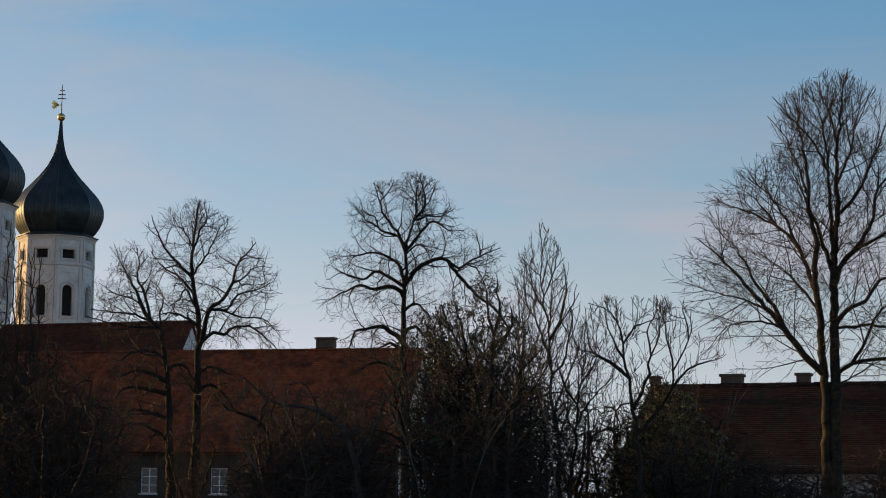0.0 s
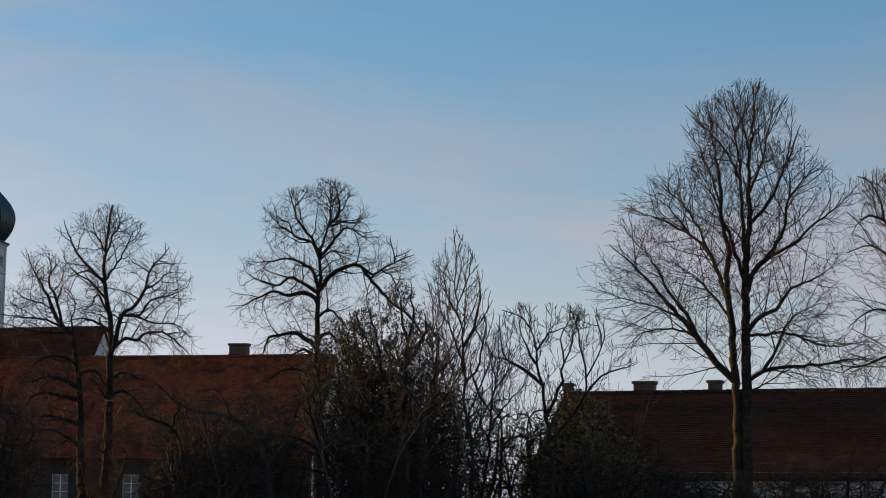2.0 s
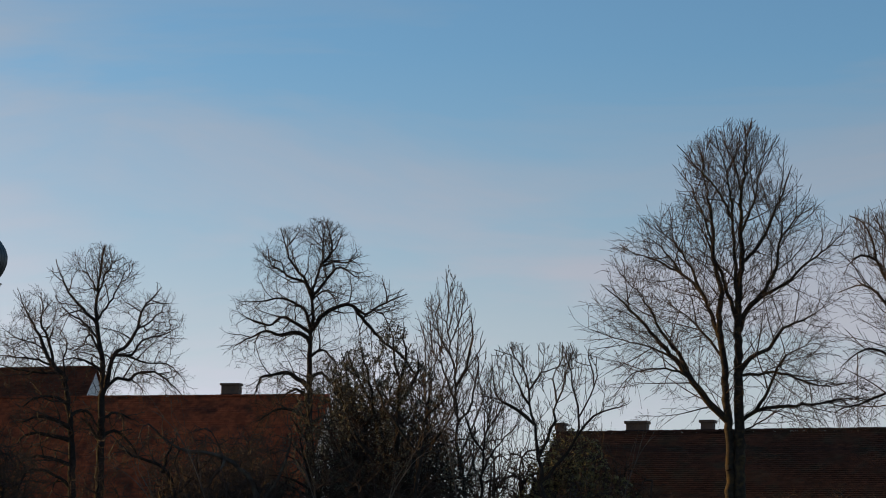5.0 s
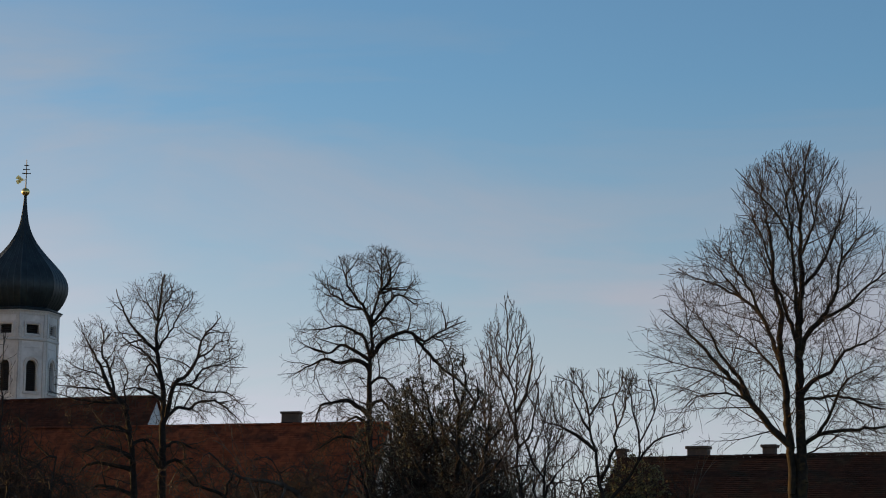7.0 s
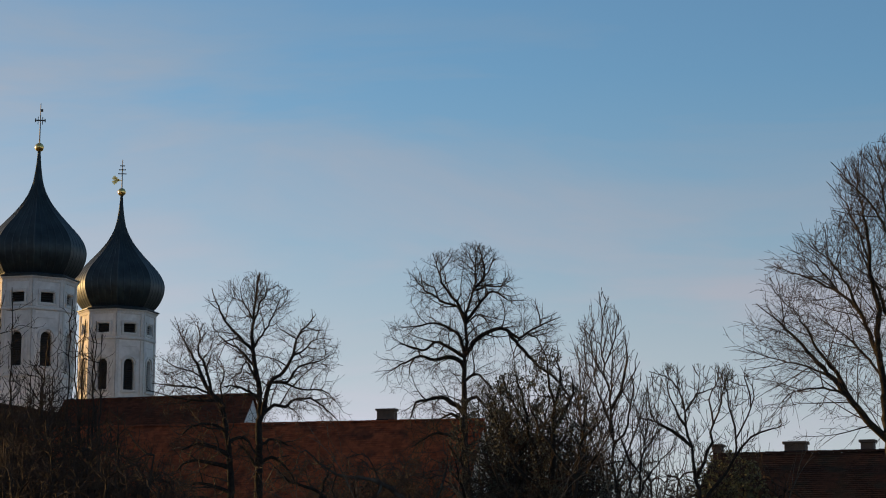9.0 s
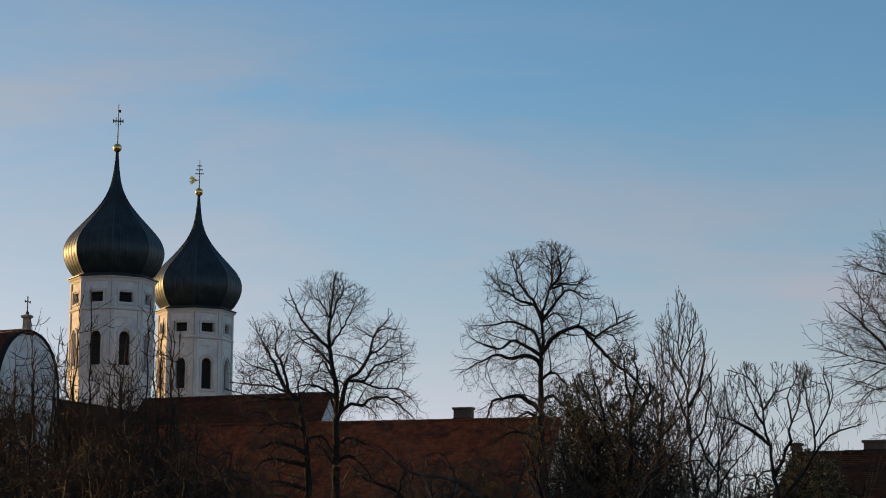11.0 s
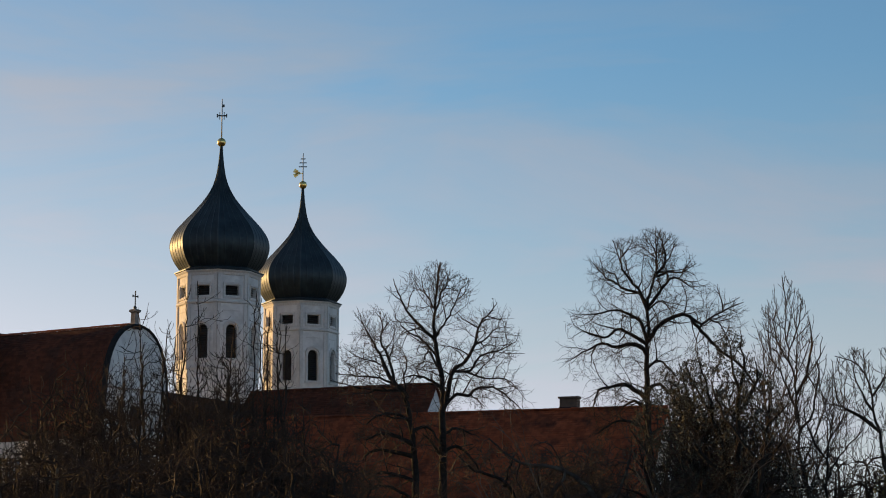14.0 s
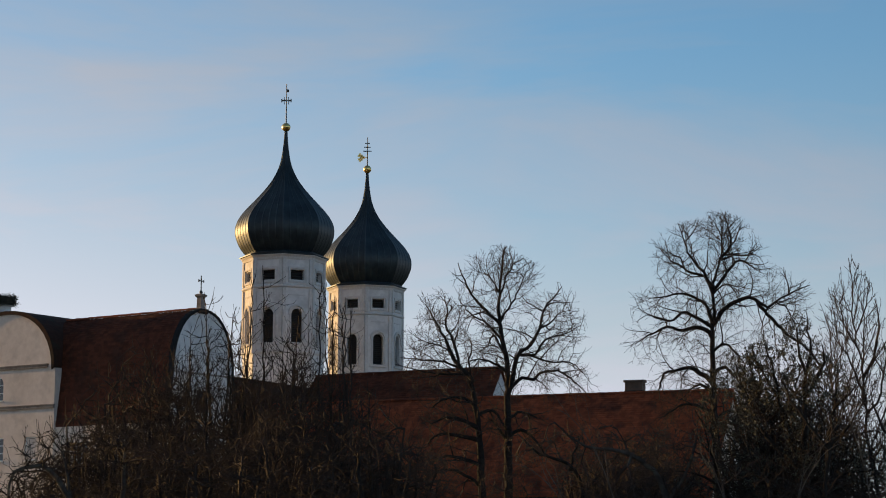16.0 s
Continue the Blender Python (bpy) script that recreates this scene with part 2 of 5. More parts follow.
def window(name, parent, m, w, h, cols, rows, arched=False, depth=0.16):
    """A painted casement with bars and panes, set into an opening; its own frame, sill and panes."""
    bm = bmesh.new()
    t = 0.07
    for a, b, c, d in ((-w / 2, -w / 2 + t, 0, h), (w / 2 - t, w / 2, 0, h), (-w / 2 + t, w / 2 - t, 0, t), (-w / 2 + t, w / 2 - t, h - t, h)):
        box(bm, a, b, depth, depth + 0.07, c, d, m)
    for k in range(1, cols):
        x = -w / 2 + w * k / cols
        box(bm, x - 0.04, x + 0.04, depth + 0.004, depth + 0.06, t, h - t, m)
    for k in range(1, rows):
        z = h * k / rows
        box(bm, -w / 2 + t, w / 2 - t, depth + 0.01, depth + 0.055, z - 0.022, z + 0.022, m)
    fr = part(name, bm, M_FRAME, parent, "white painted casement with glazing bars")
    bm = bmesh.new()
    box(bm, -w / 2 - 0.08, w / 2 + 0.08, -0.09, depth, -0.09, 0.0, m, 0.015)
    part("window_sill", bm, M_STONE, fr)
    for i in range(cols):
        for j in range(rows):
            bm = bmesh.new()
            box(bm, -w / 2 + w * i / cols + 0.03, -w / 2 + w * (i + 1) / cols - 0.03, depth + 0.03, depth + 0.036, h * j / rows + 0.02, h * (j + 1) / rows - 0.02, m)
            part("pane", bm, M_GLASS, fr)
    return fr


def tiled_slope(name, parent, profile, x0, x1, mat, course=0.21, tile=0.2, label=""):
    """Rows of overlapping clay tiles down a slope. profile: (y, z) from ridge to eave; each tile is an island of the mesh."""
    pts = [Vector(p) for p in profile]
    lens = [(b - a).length for a, b in zip(pts, pts[1:])]
    total = sum(lens)

    def at(s):
        for a, b, le in zip(pts, pts[1:], lens):
            if s <= le or b is pts[-1]:
                return a + (b - a) * (s / le), (b - a).normalized()
            s -= le
    verts, faces = [], []
    rows = int(total / course)
    rnd = random.Random(7)
    wide = tile * 2
    for r in range(rows):
        s0, s1 = r * total / rows, (r + 1) * total / rows + 0.05
        p0, d0 = at(min(s0, total))
        p1, d1 = at(min(s1, total))
        n0, n1 = Vector((d0.y, -d0.x)), Vector((d1.y, -d1.x))
        if pts[-1].x < pts[0].x:
            n0, n1 = -n0, -n1
        x = x0 - (r % 2) * tile * 0.5
        while x < x1:
            a, b = max(x0, x), min(x1, x + wide - 0.012)
            x += wide
            if b - a < 0.05:
                continue
            h0, h1 = 0.004 + rnd.random() * 0.010, 0.006 + rnd.random() * 0.020
            q0, q1, q2 = p0 + n0 * h0, p1 + n1 * h1, p1 - n1 * 0.02
            i = len(verts)
            verts += [(a, q0.x, q0.y), (b, q0.x, q0.y), (b, q1.x, q1.y), (a, q1.x, q1.y), (a, q2.x, q2.y), (b, q2.x, q2.y)]
            faces += [(i, i + 1, i + 2, i + 3), (i + 3, i + 2, i + 5, i + 4)]
    ob = link_mesh(name, verts, faces, mat, parent, label)
    tagged(ob, kind="stuff")
    return ob


def ridge_tiles(parent, x0, x1, y, z, mat):
    bm = bmesh.new()
    n = max(2, int((x1 - x0) / 0.42))
    rnd = random.Random(3)
    for k in range(n):
        a, b = x0 + (x1 - x0) * k / n, x0 + (x1 - x0) * (k + 1) / n
        up = rnd.random() * 0.025
        for s in range(5):
            t0, t1 = math.pi * s / 5, math.pi * (s + 1) / 5
            vs = [bm.verts.new((xx, y + 0.15 * math.cos(t) * g, z + up + 0.15 * g * math.sin(t))) for xx, t, g in ((a, t0, 1.0), (b, t0, 0.86), (b, t1, 0.86), (a, t1, 1.0))]
            bm.faces.new(vs)
    return part("ridge_tiles", bm, mat, parent)


def slab(name, parent, pts, x0, x1, mat, label=""):
    """A prism along x with the outline pts (y, z)."""
    n = len(pts)
    verts = [(x, y, z) for x in (x0, x1) for y, z in pts]
    faces = [tuple(range(n))[::-1], tuple(range(n, 2 * n))] + [(i, (i + 1) % n, (i + 1) % n + n, i + n) for i in range(n)]
    return link_mesh(name, verts, faces, mat, parent, label)


def chimney(name, parent_pose, x, y, z0, z1, w, d, mat, label):
    t = thing(name, parent_pose @ pose(x, y, z0), label, "chimney", "chimneys on the roofs")
    bm = bmesh.new()
    h = z1 - z0
    box(bm, -w / 2, w / 2, -d / 2, d / 2, 0, h - 0.16, None, 0.02)
    part("chimney_body", bm, mat, t)
    bm = bmesh.new()
    box(bm, -w / 2 - 0.09, w / 2 + 0.09, -d / 2 - 0.09, d / 2 + 0.09, h - 0.16, h, None, 0.02)
    part("cap", bm, M_BRICK, t)
    bm = bmesh.new()
    box(bm, -w / 2 - 0.04, w / 2 + 0.04, -d / 2 - 0.04, d / 2 + 0.04, 0.55 * h, 0.55 * h + 0.07)
    part("collar", bm, M_LEAD, t)
    return t


# ---------- ground ----------
bm = bmesh.new()
N, SIZE = 60, 2400.0
grid = [[bm.verts.new((SIZE * (abs(u) ** 2.2) * (1 if u > 0 else -1), SIZE * (abs(v) ** 2.2) * (1 if v > 0 else -1), 0)) for u in np.linspace(-1, 1, N)] for v in np.linspace(-1, 1, N)]
for row in grid:
    for v in row:
        far = math.hypot(v.co.x, v.co.y)
        v.co.z = 0.12 * noise.noise(v.co * 0.06) - 0.06 if far > 6 else -0.02
for i in range(N - 1):
    for j in range(N - 1):
        bm.faces.new((grid[i][j], grid[i][j + 1], grid[i + 1][j + 1], grid[i + 1][j]))
me = bpy.data.meshes.new("ground")
bm.to_mesh(me)
bm.free()
me.materials.append(M_GRASS)
tagged(new("ground", me), "flat winter meadow of short dull green grass", "ground", kind="structure")


# ---------- church towers ----------
def church_tower(az, d, cross_kind):
    x, y = site(az, d)
    face = math.degrees(math.atan2(-y, -x))  # one corner of the octagon looks this way
    t = thing("church_tower", pose(x, y, 0, 0, 0, face - 2), "white rendered octagonal church tower with dark copper onion dome", "tower", "pair of church towers")
    R, top = 3.62, 28.9
    w = 2 * R * math.sin(math.pi / 8)
    ap = R * math.cos(math.pi / 8)
    for k in range(8):
        m = pose(0, 0, 0, 0, 0, 22.5 + 45 * k) @ pose(ap, 0, 0, 0, 0, 90)
        bm = bmesh.new()
        ops = [(-0.62, 0.62, top - 2.22, top - 1.34, False), (-0.52, 0.52, top - 7.75, top - 4.75, True)]
        wall_bm(bm, -w / 2, w / 2, top - 9.3, top, 0.55, ops, m)
        wl_ = part("wall", bm, M_WHITE, t)
        bm = bmesh.new()
        # raised frames round the small opening and the arched one, and strips along the corners
        for a, b, c, e in ((-0.86, -0.70, -2.48, -1.08), (0.70, 0.86, -2.48, -1.08), (-0.70, 0.70, -2.48, -2.32), (-0.70, 0.70, -1.24, -1.08)):
            box(bm, a, b, -0.10, 0.0, top + c, top + e, m)
        for s in (-1, 1):
            box(bm, s * w / 2 - (0.30 if s > 0 else 0), s * w / 2 + (0.30 if s < 0 else 0), -0.11, -0.001, top - 8.5, top - 2.95, m)
            box(bm, s * w / 2 - (0.30 if s > 0 else 0), s * w / 2 + (0.30 if s < 0 else 0), -0.11, -0.001, top - 2.6, top - 0.4, m)
            box(bm, s * 0.68 - 0.07, s * 0.68 + 0.07, -0.09, 0.0, top - 7.7, top - 5.3, m)
        box(bm, -0.85, 0.85, -0.18, 0.0, top - 8.0, top - 7.80, m)
        box(bm, -0.75, 0.75, -0.04, 0.0, top - 3.62, top - 3.54, m)
        for k2 in range(8):
            a0, a1 = math.pi * k2 / 8, math.pi * (k2 + 1) / 8
            q = [(r * math.cos(a), top - 5.32 + r * math.sin(a) * 1.15) for r, a in ((0.66, a0), (0.84, a0), (0.84, a1), (0.66, a1))]
            vs = [bm.verts.new((u, yy, v)) for yy in (-0.14, 0) for u, v in q]
            bm.faces.new(vs[0:4])
            for i in range(4):
                j = (i + 1) % 4
                bm.faces.new((vs[j], vs[i], vs[i + 4], vs[j + 4]))
            bmesh.ops.transform(bm, matrix=m, verts=vs)
        part("moulding", bm, M_STONE, wl_)
        # slanting louvres in both openings
        for z0, z1, half in ((top - 2.22, top - 1.34, 0.62), (top - 7.75, top - 4.75, 0.52)):
            bm = bmesh.new()
            n = int((z1 - z0) / 0.2)
            for i in range(n):
                zz = z0 + (z1 - z0) * (i + 0.5) / n
                vs = box(bm, -half, half, -0.11, 0.11, -0.02, 0.02)
                bmesh.ops.transform(bm, matrix=m @ pose(0, 0.36, zz, 38, 0, 0), verts=vs)
            box(bm, -half, half, 0.46, 0.5, z0, z1, m)
            part("louvre", bm, M_DARK, wl_)
    v, f = lathe([(R - 0.02, 0.0), (R - 0.02, top - 9.2)], 8)
    link_mesh("shaft", v, f, M_WHITE, t)
    for name, prof in (("string_course", [(R, top - 2.95), (R + 0.16, top - 2.85), (R + 0.16, top - 2.72), (R, top - 2.6)]),
                       ("lower_cornice", [(R, top - 8.75), (R + 0.14, top - 8.65), (R + 0.14, top - 8.5), (R, top - 8.42)]),
                       ("cornice", [(R - 0.3, top - 0.45), (R + 0.08, top - 0.42), (R + 0.14, top - 0.2), (R + 0.3, top - 0.06), (R + 0.3, top), (R - 0.3, top + 0.01)])):
        v, f = lathe(prof, 8)
        link_mesh(name, v, f, M_STONE, t)
    prof = [(3.55, 0.0), (4.02, 0.03), (4.02, 0.10), (3.50, 0.30), (3.66, 0.55), (4.05, 1.15), (4.34, 1.9), (4.42, 2.5), (4.36, 3.0), (4.15, 3.55), (3.72, 4.2), (3.05, 4.95), (2.3, 5.75), (1.62, 6.55), (1.12, 7.25), (0.72, 8.05), (0.46, 8.85), (0.28, 9.9), (0.17, 11.0), (0.13, 11.7)]
    curve = prof[:4]
    for a, b, c, e in zip(prof[2:], prof[3:], prof[4:], prof[5:] + [prof[-1]]):
        for u in (0.25, 0.5, 0.75, 1.0):
            curve.append(tuple(0.5 * (2 * q + (w1 - p) * u + (2 * p - 5 * q + 4 * w1 - w2) * u ** 2 + (3 * q - p - 3 * w1 + w2) * u ** 3) for p, q, w1, w2 in zip(a, b, c, e)))
    v, f = lathe([(r, z + top + 0.02) for r, z in curve], 8, 0.0, 5, 0.035, top + 0.4)
    dome = link_mesh("onion_dome", v, f, M_COPPER, t, "dark green-black copper onion dome with standing seams")
    bm = bmesh.new()
    bmesh.ops.create_uvsphere(bm, u_segments=20, v_segments=12, radius=0.40, matrix=pose(0, 0, top + 12.1))
    part("ball", bm, M_GOLD, t, "gilded ball", True)
    bm = bmesh.new()
    zt = top + 12.45
    tall = 3.75 if cross_kind == 1 else 3.0
    bmesh.ops.create_cone(bm, cap_ends=True, segments=8, radius1=0.06, radius2=0.035, depth=tall, matrix=pose(0, 0, zt - 0.1 + tall / 2))
    side = pose(0, 0, 0, 0, 0, 88)
    if cross_kind == 1:
        box(bm, -0.42, 0.42, -0.03, 0.03, zt + 2.05, zt + 2.17, side)
        for s in (-1, 1):
            box(bm, s * 0.42 - 0.05, s * 0.42 + 0.05, -0.03, 0.03, zt + 1.95, zt + 2.27, side)
            box(bm, s * 0.2 - 0.03, s * 0.2 + 0.03, -0.025, 0.025, zt + 1.75, zt + 2.45, side @ pose(0, 0, 0))
        box(bm, 0.0, 0.22, -0.02, 0.02, zt + 2.9, zt + 3.15, side)
        part("cross", bm, M_IRON, t, "wrought iron cross with flared arms")
    else:
        for h, half in ((1.45, 0.42), (1.85, 0.34), (2.25, 0.24)):
            box(bm, -half, half, -0.03, 0.03, zt + h, zt + h + 0.09, side)
        part("cross", bm, M_IRON, t, "triple-barred iron cross")
        bm = bmesh.new()
        for k in range(9):
            a = 2 * math.pi * k / 9
            vs = box(bm, 0, 0.36, -0.02, 0.02, -0.10, 0.10)
            bmesh.ops.transform(bm, matrix=side @ pose(-0.62, 0, zt + 0.85 + 0.12 * math.sin(2 * a), 0, math.degrees(a), 0), verts=vs)
        box(bm, -0.6, 0, -0.02, 0.02, zt + 0.8, zt + 0.88, side)
        part("weathervane", bm, M_GOLD, t, "gilded weathervane")
    return t


church_tower(-7.98, 185.0, 1)
church_tower(-5.70, 204.6, 2)


# ---------- long houses ----------
def long_house(x, y, turn, length, half, ridge, eave, wall_mat, roof_mat, label, wins=(), win_z=0.0, over=0.35, gable_mat=None):
    """A long gabled house; its right-hand ridge end stands over (x, y), local x runs along the ridge."""
    m = pose(x, y, 0, 0, 0, turn)
    t = thing("house", m, label, "house", "monastery buildings")
    L = -length
    bm = bmesh.new()
    ops = [(wx - 0.62, wx + 0.62, win_z - 0.9, win_z + 0.9, False) for wx in wins]
    wall_bm(bm, L, 0, 0, eave, 0.5, ops, pose(0, -half, 0))
    part("front_wall", bm, wall_mat, t)
    bm = bmesh.new()
    wall_bm(bm, L, 0, 0, eave, 0.5, [], pose(0, half - 0.5, 0))
    part("back_wall", bm, wall_mat, t)
    k = (ridge - eave) / half
    gab = [(-half + 0.5, 0), (half - 0.5, 0), (half - 0.5, eave - 0.1), (half - 0.5, eave + 0.5 * k - 0.2), (0, ridge - 0.22), (-half + 0.5, eave + 0.5 * k - 0.2)]
    slab("gable_wall", t, gab, -0.5, 0.0, gable_mat or wall_mat)
    slab("gable_wall", t, gab, L, L + 0.5, wall_mat)
    for s in (-1, 1):
        if s > 0:
            slab("roof_deck", t, [(0, ridge - 0.2), (0, ridge - 0.03), (half + over, eave - over * k - 0.03), (half + over, eave - over * k - 0.2)], L - 0.2, 0.2, roof_mat)
        else:
            slab("roof_deck", t, [(0, ridge - 0.2), (0, ridge - 0.03), (-half - over, eave - over * k - 0.03), (-half - over, eave - over * k - 0.2)][::-1], L - 0.2, 0.2, roof_mat)
    tiled_slope("roof_tiles", t, [(0, ridge), (-half - over, eave - over * k)], L - 0.2, 0.2, roof_mat)
    ridge_tiles(t, L - 0.2, 0.2, 0, ridge - 0.02, roof_mat)
    bm = bmesh.new()
    yy, zz = -half - over - 0.08, eave - over * k - 0.06
    for s in range(5):
        a0, a1 = math.pi + math.pi * s / 5, math.pi + math.pi * (s + 1) / 5
        bm.faces.new([bm.verts.new((xx, yy + 0.08 * math.cos(a), zz + 0.08 * math.sin(a))) for xx, a in ((L, a0), (0, a0), (0, a1), (L, a1))])
    part("gutter", bm, M_LEAD, t)
    for wx in wins:
        window("window", t, pose(wx, -half, win_z - 0.9), 1.24, 1.8, 2, 3)
    return t, m


h1x, h1y = 11.15, 147.6
house1, h1m = long_house(h1x, h1y, -19.4, 46, 6.0, 14.1, 7.0, M_BOARDS, M_ROOF, "long barn-like house with red tile roof, boarded wall, white gable", wins=(-7.7, -12.8, -18.0, -28.1), win_z=4.55, gable_mat=M_WHITE)
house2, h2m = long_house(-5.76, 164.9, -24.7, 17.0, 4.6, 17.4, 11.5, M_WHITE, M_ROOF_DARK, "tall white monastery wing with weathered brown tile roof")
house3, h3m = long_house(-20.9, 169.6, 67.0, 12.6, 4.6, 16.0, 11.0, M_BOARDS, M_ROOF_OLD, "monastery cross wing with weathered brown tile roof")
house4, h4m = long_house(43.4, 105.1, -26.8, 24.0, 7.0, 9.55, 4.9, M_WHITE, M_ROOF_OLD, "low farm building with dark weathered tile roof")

chimney("chimney", h1m, -7.25, 0.5, 13.2, 15.05, 1.3, 0.8, M_BRICK, "squat rendered chimney on the red roof")


# ---------- curved-gable wing with the cream front ----------
def bell(half, foot, spring, top, skirt, n=10):
    """Outline of a rounded gable from the left foot over the crown to the right foot, as (across, up)."""
    arc = []
    for i in range(n + 1):
        a = math.pi / 2 * i / n
        arc.append((half * math.sin(a) ** 0.92, spring + (top - spring) * math.cos(a) ** 0.95))
    right = arc + [(half + skirt, foot)]
    return [(-a, b) for a, b in right[::-1]] + right[1:]


CW = pose(-26.3, 145.6, 0, 0, 0, -31.0)
wing = thing("chapel_wing", CW, "chapel wing with rounded red tile roof and white curved gable", "chapel", "monastery buildings")
out = [(a + 0.2, b) for a, b in bell(3.25, 11.6, 15.2, 19.75, 0.45)]
front = out[:len(out) // 2 + 1][::-1]
LW = -15.2
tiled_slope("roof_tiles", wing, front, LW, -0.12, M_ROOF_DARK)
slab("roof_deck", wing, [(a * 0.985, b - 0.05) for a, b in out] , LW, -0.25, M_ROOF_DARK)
slab("gable_wall", wing, [(a * 0.96, b - 0.13) for a, b in out[1:-1]] + [(3.5, 0), (-3.5, 0)], -0.2, 0.12, M_WHITE, "white rendered curved gable")
# dark sheet-metal edge that follows the curve of the gable
bm = bmesh.new()
for (a0, b0), (a1, b1) in zip(out, out[1:]):
    lo = [(a0 * 0.965, b0 - 0.14), (a1 * 0.965, b1 - 0.14)]
    hi = [(a0 * 1.008, b0 + 0.04), (a1 * 1.008, b1 + 0.04)]
    pts = [lo[0], lo[1], hi[1], hi[0]]
    vs = [bm.verts.new((xx, a, b)) for xx in (0.20, -0.22) for a, b in pts]
    bm.faces.new(vs[0:4])
    bm.faces.new(vs[4:8][::-1])
    for i in range(4):
        j = (i + 1) % 4
        bm.faces.new((vs[j], vs[i], vs[i + 4], vs[j + 4]))
bmesh.ops.remove_doubles(bm, verts=bm.verts, dist=0.001)
part("gable_edge", bm, M_LEAD, wing, "dark sheet-metal gable edge")
bm = bmesh.new()
wall_bm(bm, LW, -0.2, 0, 11.6, 0.5, [(-4.6, -3.4, 8.6, 10.4, False), (-8.6, -7.4, 8.6, 10.4, False)], pose(0, -3.5, 0))
wall_bm(bm, LW, -0.2, 0, 11.6, 0.5, [], pose(0, 3.0, 0))
part("side_wall", bm, M_CREAM, wing)
for wx in (-4.0, -8.0):
    window("window", wing, pose(wx, -3.5, 8.6), 1.2, 1.8, 2, 3)
bm = bmesh.new()
box(bm, 0.12, 0.2, -3.0, 3.3, 15.1, 15.22)
part("string_course", bm, M_SOOT, wing)
bm = bmesh.new()
box(bm, 0.12, 0.2, -3.4, 3.4, 11.4, 11.6)
part("string_course", bm, M_STONE, wing)
bm = bmesh.new()
box(bm, 0.12, 0.17, -0.45, 0.45, 12.4, 14.0)
part("gable_niche", bm, M_DARK, wing, "dark shuttered opening in the gable")
ridge_tiles(wing, LW, -0.3, 0, 19.78, M_ROOF)

finial = thing("gable_pedestal", CW @ pose(-0.05, 0, 19.7), "weathered stone pedestal with iron cross on the gable top", "finial")
v, f = lathe([(0.42, 0), (0.42, 0.12), (0.30, 0.2), (0.28, 0.9), (0.42, 1.0), (0.44, 1.12), (0.2, 1.2)], 4, math.pi / 4)
link_mesh("pedestal", v, f, M_SOOT, finial)
bm = bmesh.new()
box(bm, -0.35, 0.35, -0.48, 0.48, -0.25, 0.1, None, 0.05)
part("saddle", bm, M_LEAD, finial)
bm = bmesh.new()
bmesh.ops.create_uvsphere(bm, u_segments=10, v_segments=8, radius=0.13, matrix=pose(0, 0, 1.3))
box(bm, -0.03, 0.03, -0.03, 0.03, 1.2, 2.5)
box(bm, -0.03, 0.03, -0.26, 0.26, 2.08, 2.15)
for s in (-1, 1):
    box(bm, -0.025, 0.025, s * 0.26 - 0.04, s * 0.26 + 0.04, 2.03, 2.2)
part("cross", bm, M_IRON, finial)

# cream front
CF = pose(-41.4, 149.0, 0, 0, 0, -31.0) @ pose(-1.7, 1.2, 0)
cream = thing("cream_house", CF, "cream rendered house with a rounded gable and string courses", "house", "monastery buildings")
H = 5.8
gout = [(a + 0.65, b) for a, b in bell(H - 0.85, 15.4, 15.9, 20.2, 0.1)]
bm = bmesh.new()
CWINS = [(-0.65, 0.55, 13.7, 15.5, True), (-4.2, -3.0, 13.7, 15.5, True), (-0.45, 0.75, 9.3, 11.0, False), (2.9, 4.1, 9.3, 11.0, False), (-3.8, -2.6, 9.3, 11.0, False)]
wall_bm(bm, -H, H, 0, 15.9, 0.5, CWINS)
part("front_wall", bm, M_CREAM, cream)
verts = [(a, yy, b) for yy in (0.0, 0.5) for a, b in gout[1:-1]]
n = len(gout) - 2
verts = [(a * 0.99, yy, max(b, 15.9)) for a, yy, b in verts]
faces = [tuple(range(n)), tuple(range(n, 2 * n))[::-1]] + [(i + 1, i, i + n, i + 1 + n) for i in range(n - 1)] + [(0, n - 1, 2 * n - 1, n)]
link_mesh("gable", verts, faces, M_CREAM, cream)
for z in (15.95, 13.0):
    bm = bmesh.new()
    right = H - 0.7 if z > 15 else H + 0.05
    box(bm, -H - 0.05, right, -0.14, -0.002, z, z + 0.2)
    box(bm, -H - 0.08, right + 0.03, -0.2, -0.002, z + 0.2, z + 0.27)
    part("string_course", bm, M_SOOT, cream, "weathered brown string course")
bm = bmesh.new()
for (a0, b0), (a1, b1) in zip(gout[1:-1], gout[2:-1]):
    pts = [(a0 * 0.985, b0 - 0.12), (a1 * 0.985, b1 - 0.12), (a1 * 1.03, b1 + 0.14), (a0 * 1.03, b0 + 0.14)]
    vs = [bm.verts.new((a, yy, b)) for yy in (-0.12, 9.6) for a, b in pts]
    bm.faces.new(vs[0:4])
    for i in range(4):
        j = (i + 1) % 4
        bm.faces.new((vs[j], vs[i], vs[i + 4], vs[j + 4]))
bmesh.ops.remove_doubles(bm, verts=bm.verts, dist=0.001)
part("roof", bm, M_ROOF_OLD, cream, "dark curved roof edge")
bm = bmesh.new()
box(bm, H - 0.5, H, 0.5, 9.6, 0, 15.9)
box(bm, -H, -H + 0.5, 0.5, 9.6, 0, 15.9)
part("side_wall", bm, M_CREAM, cream)
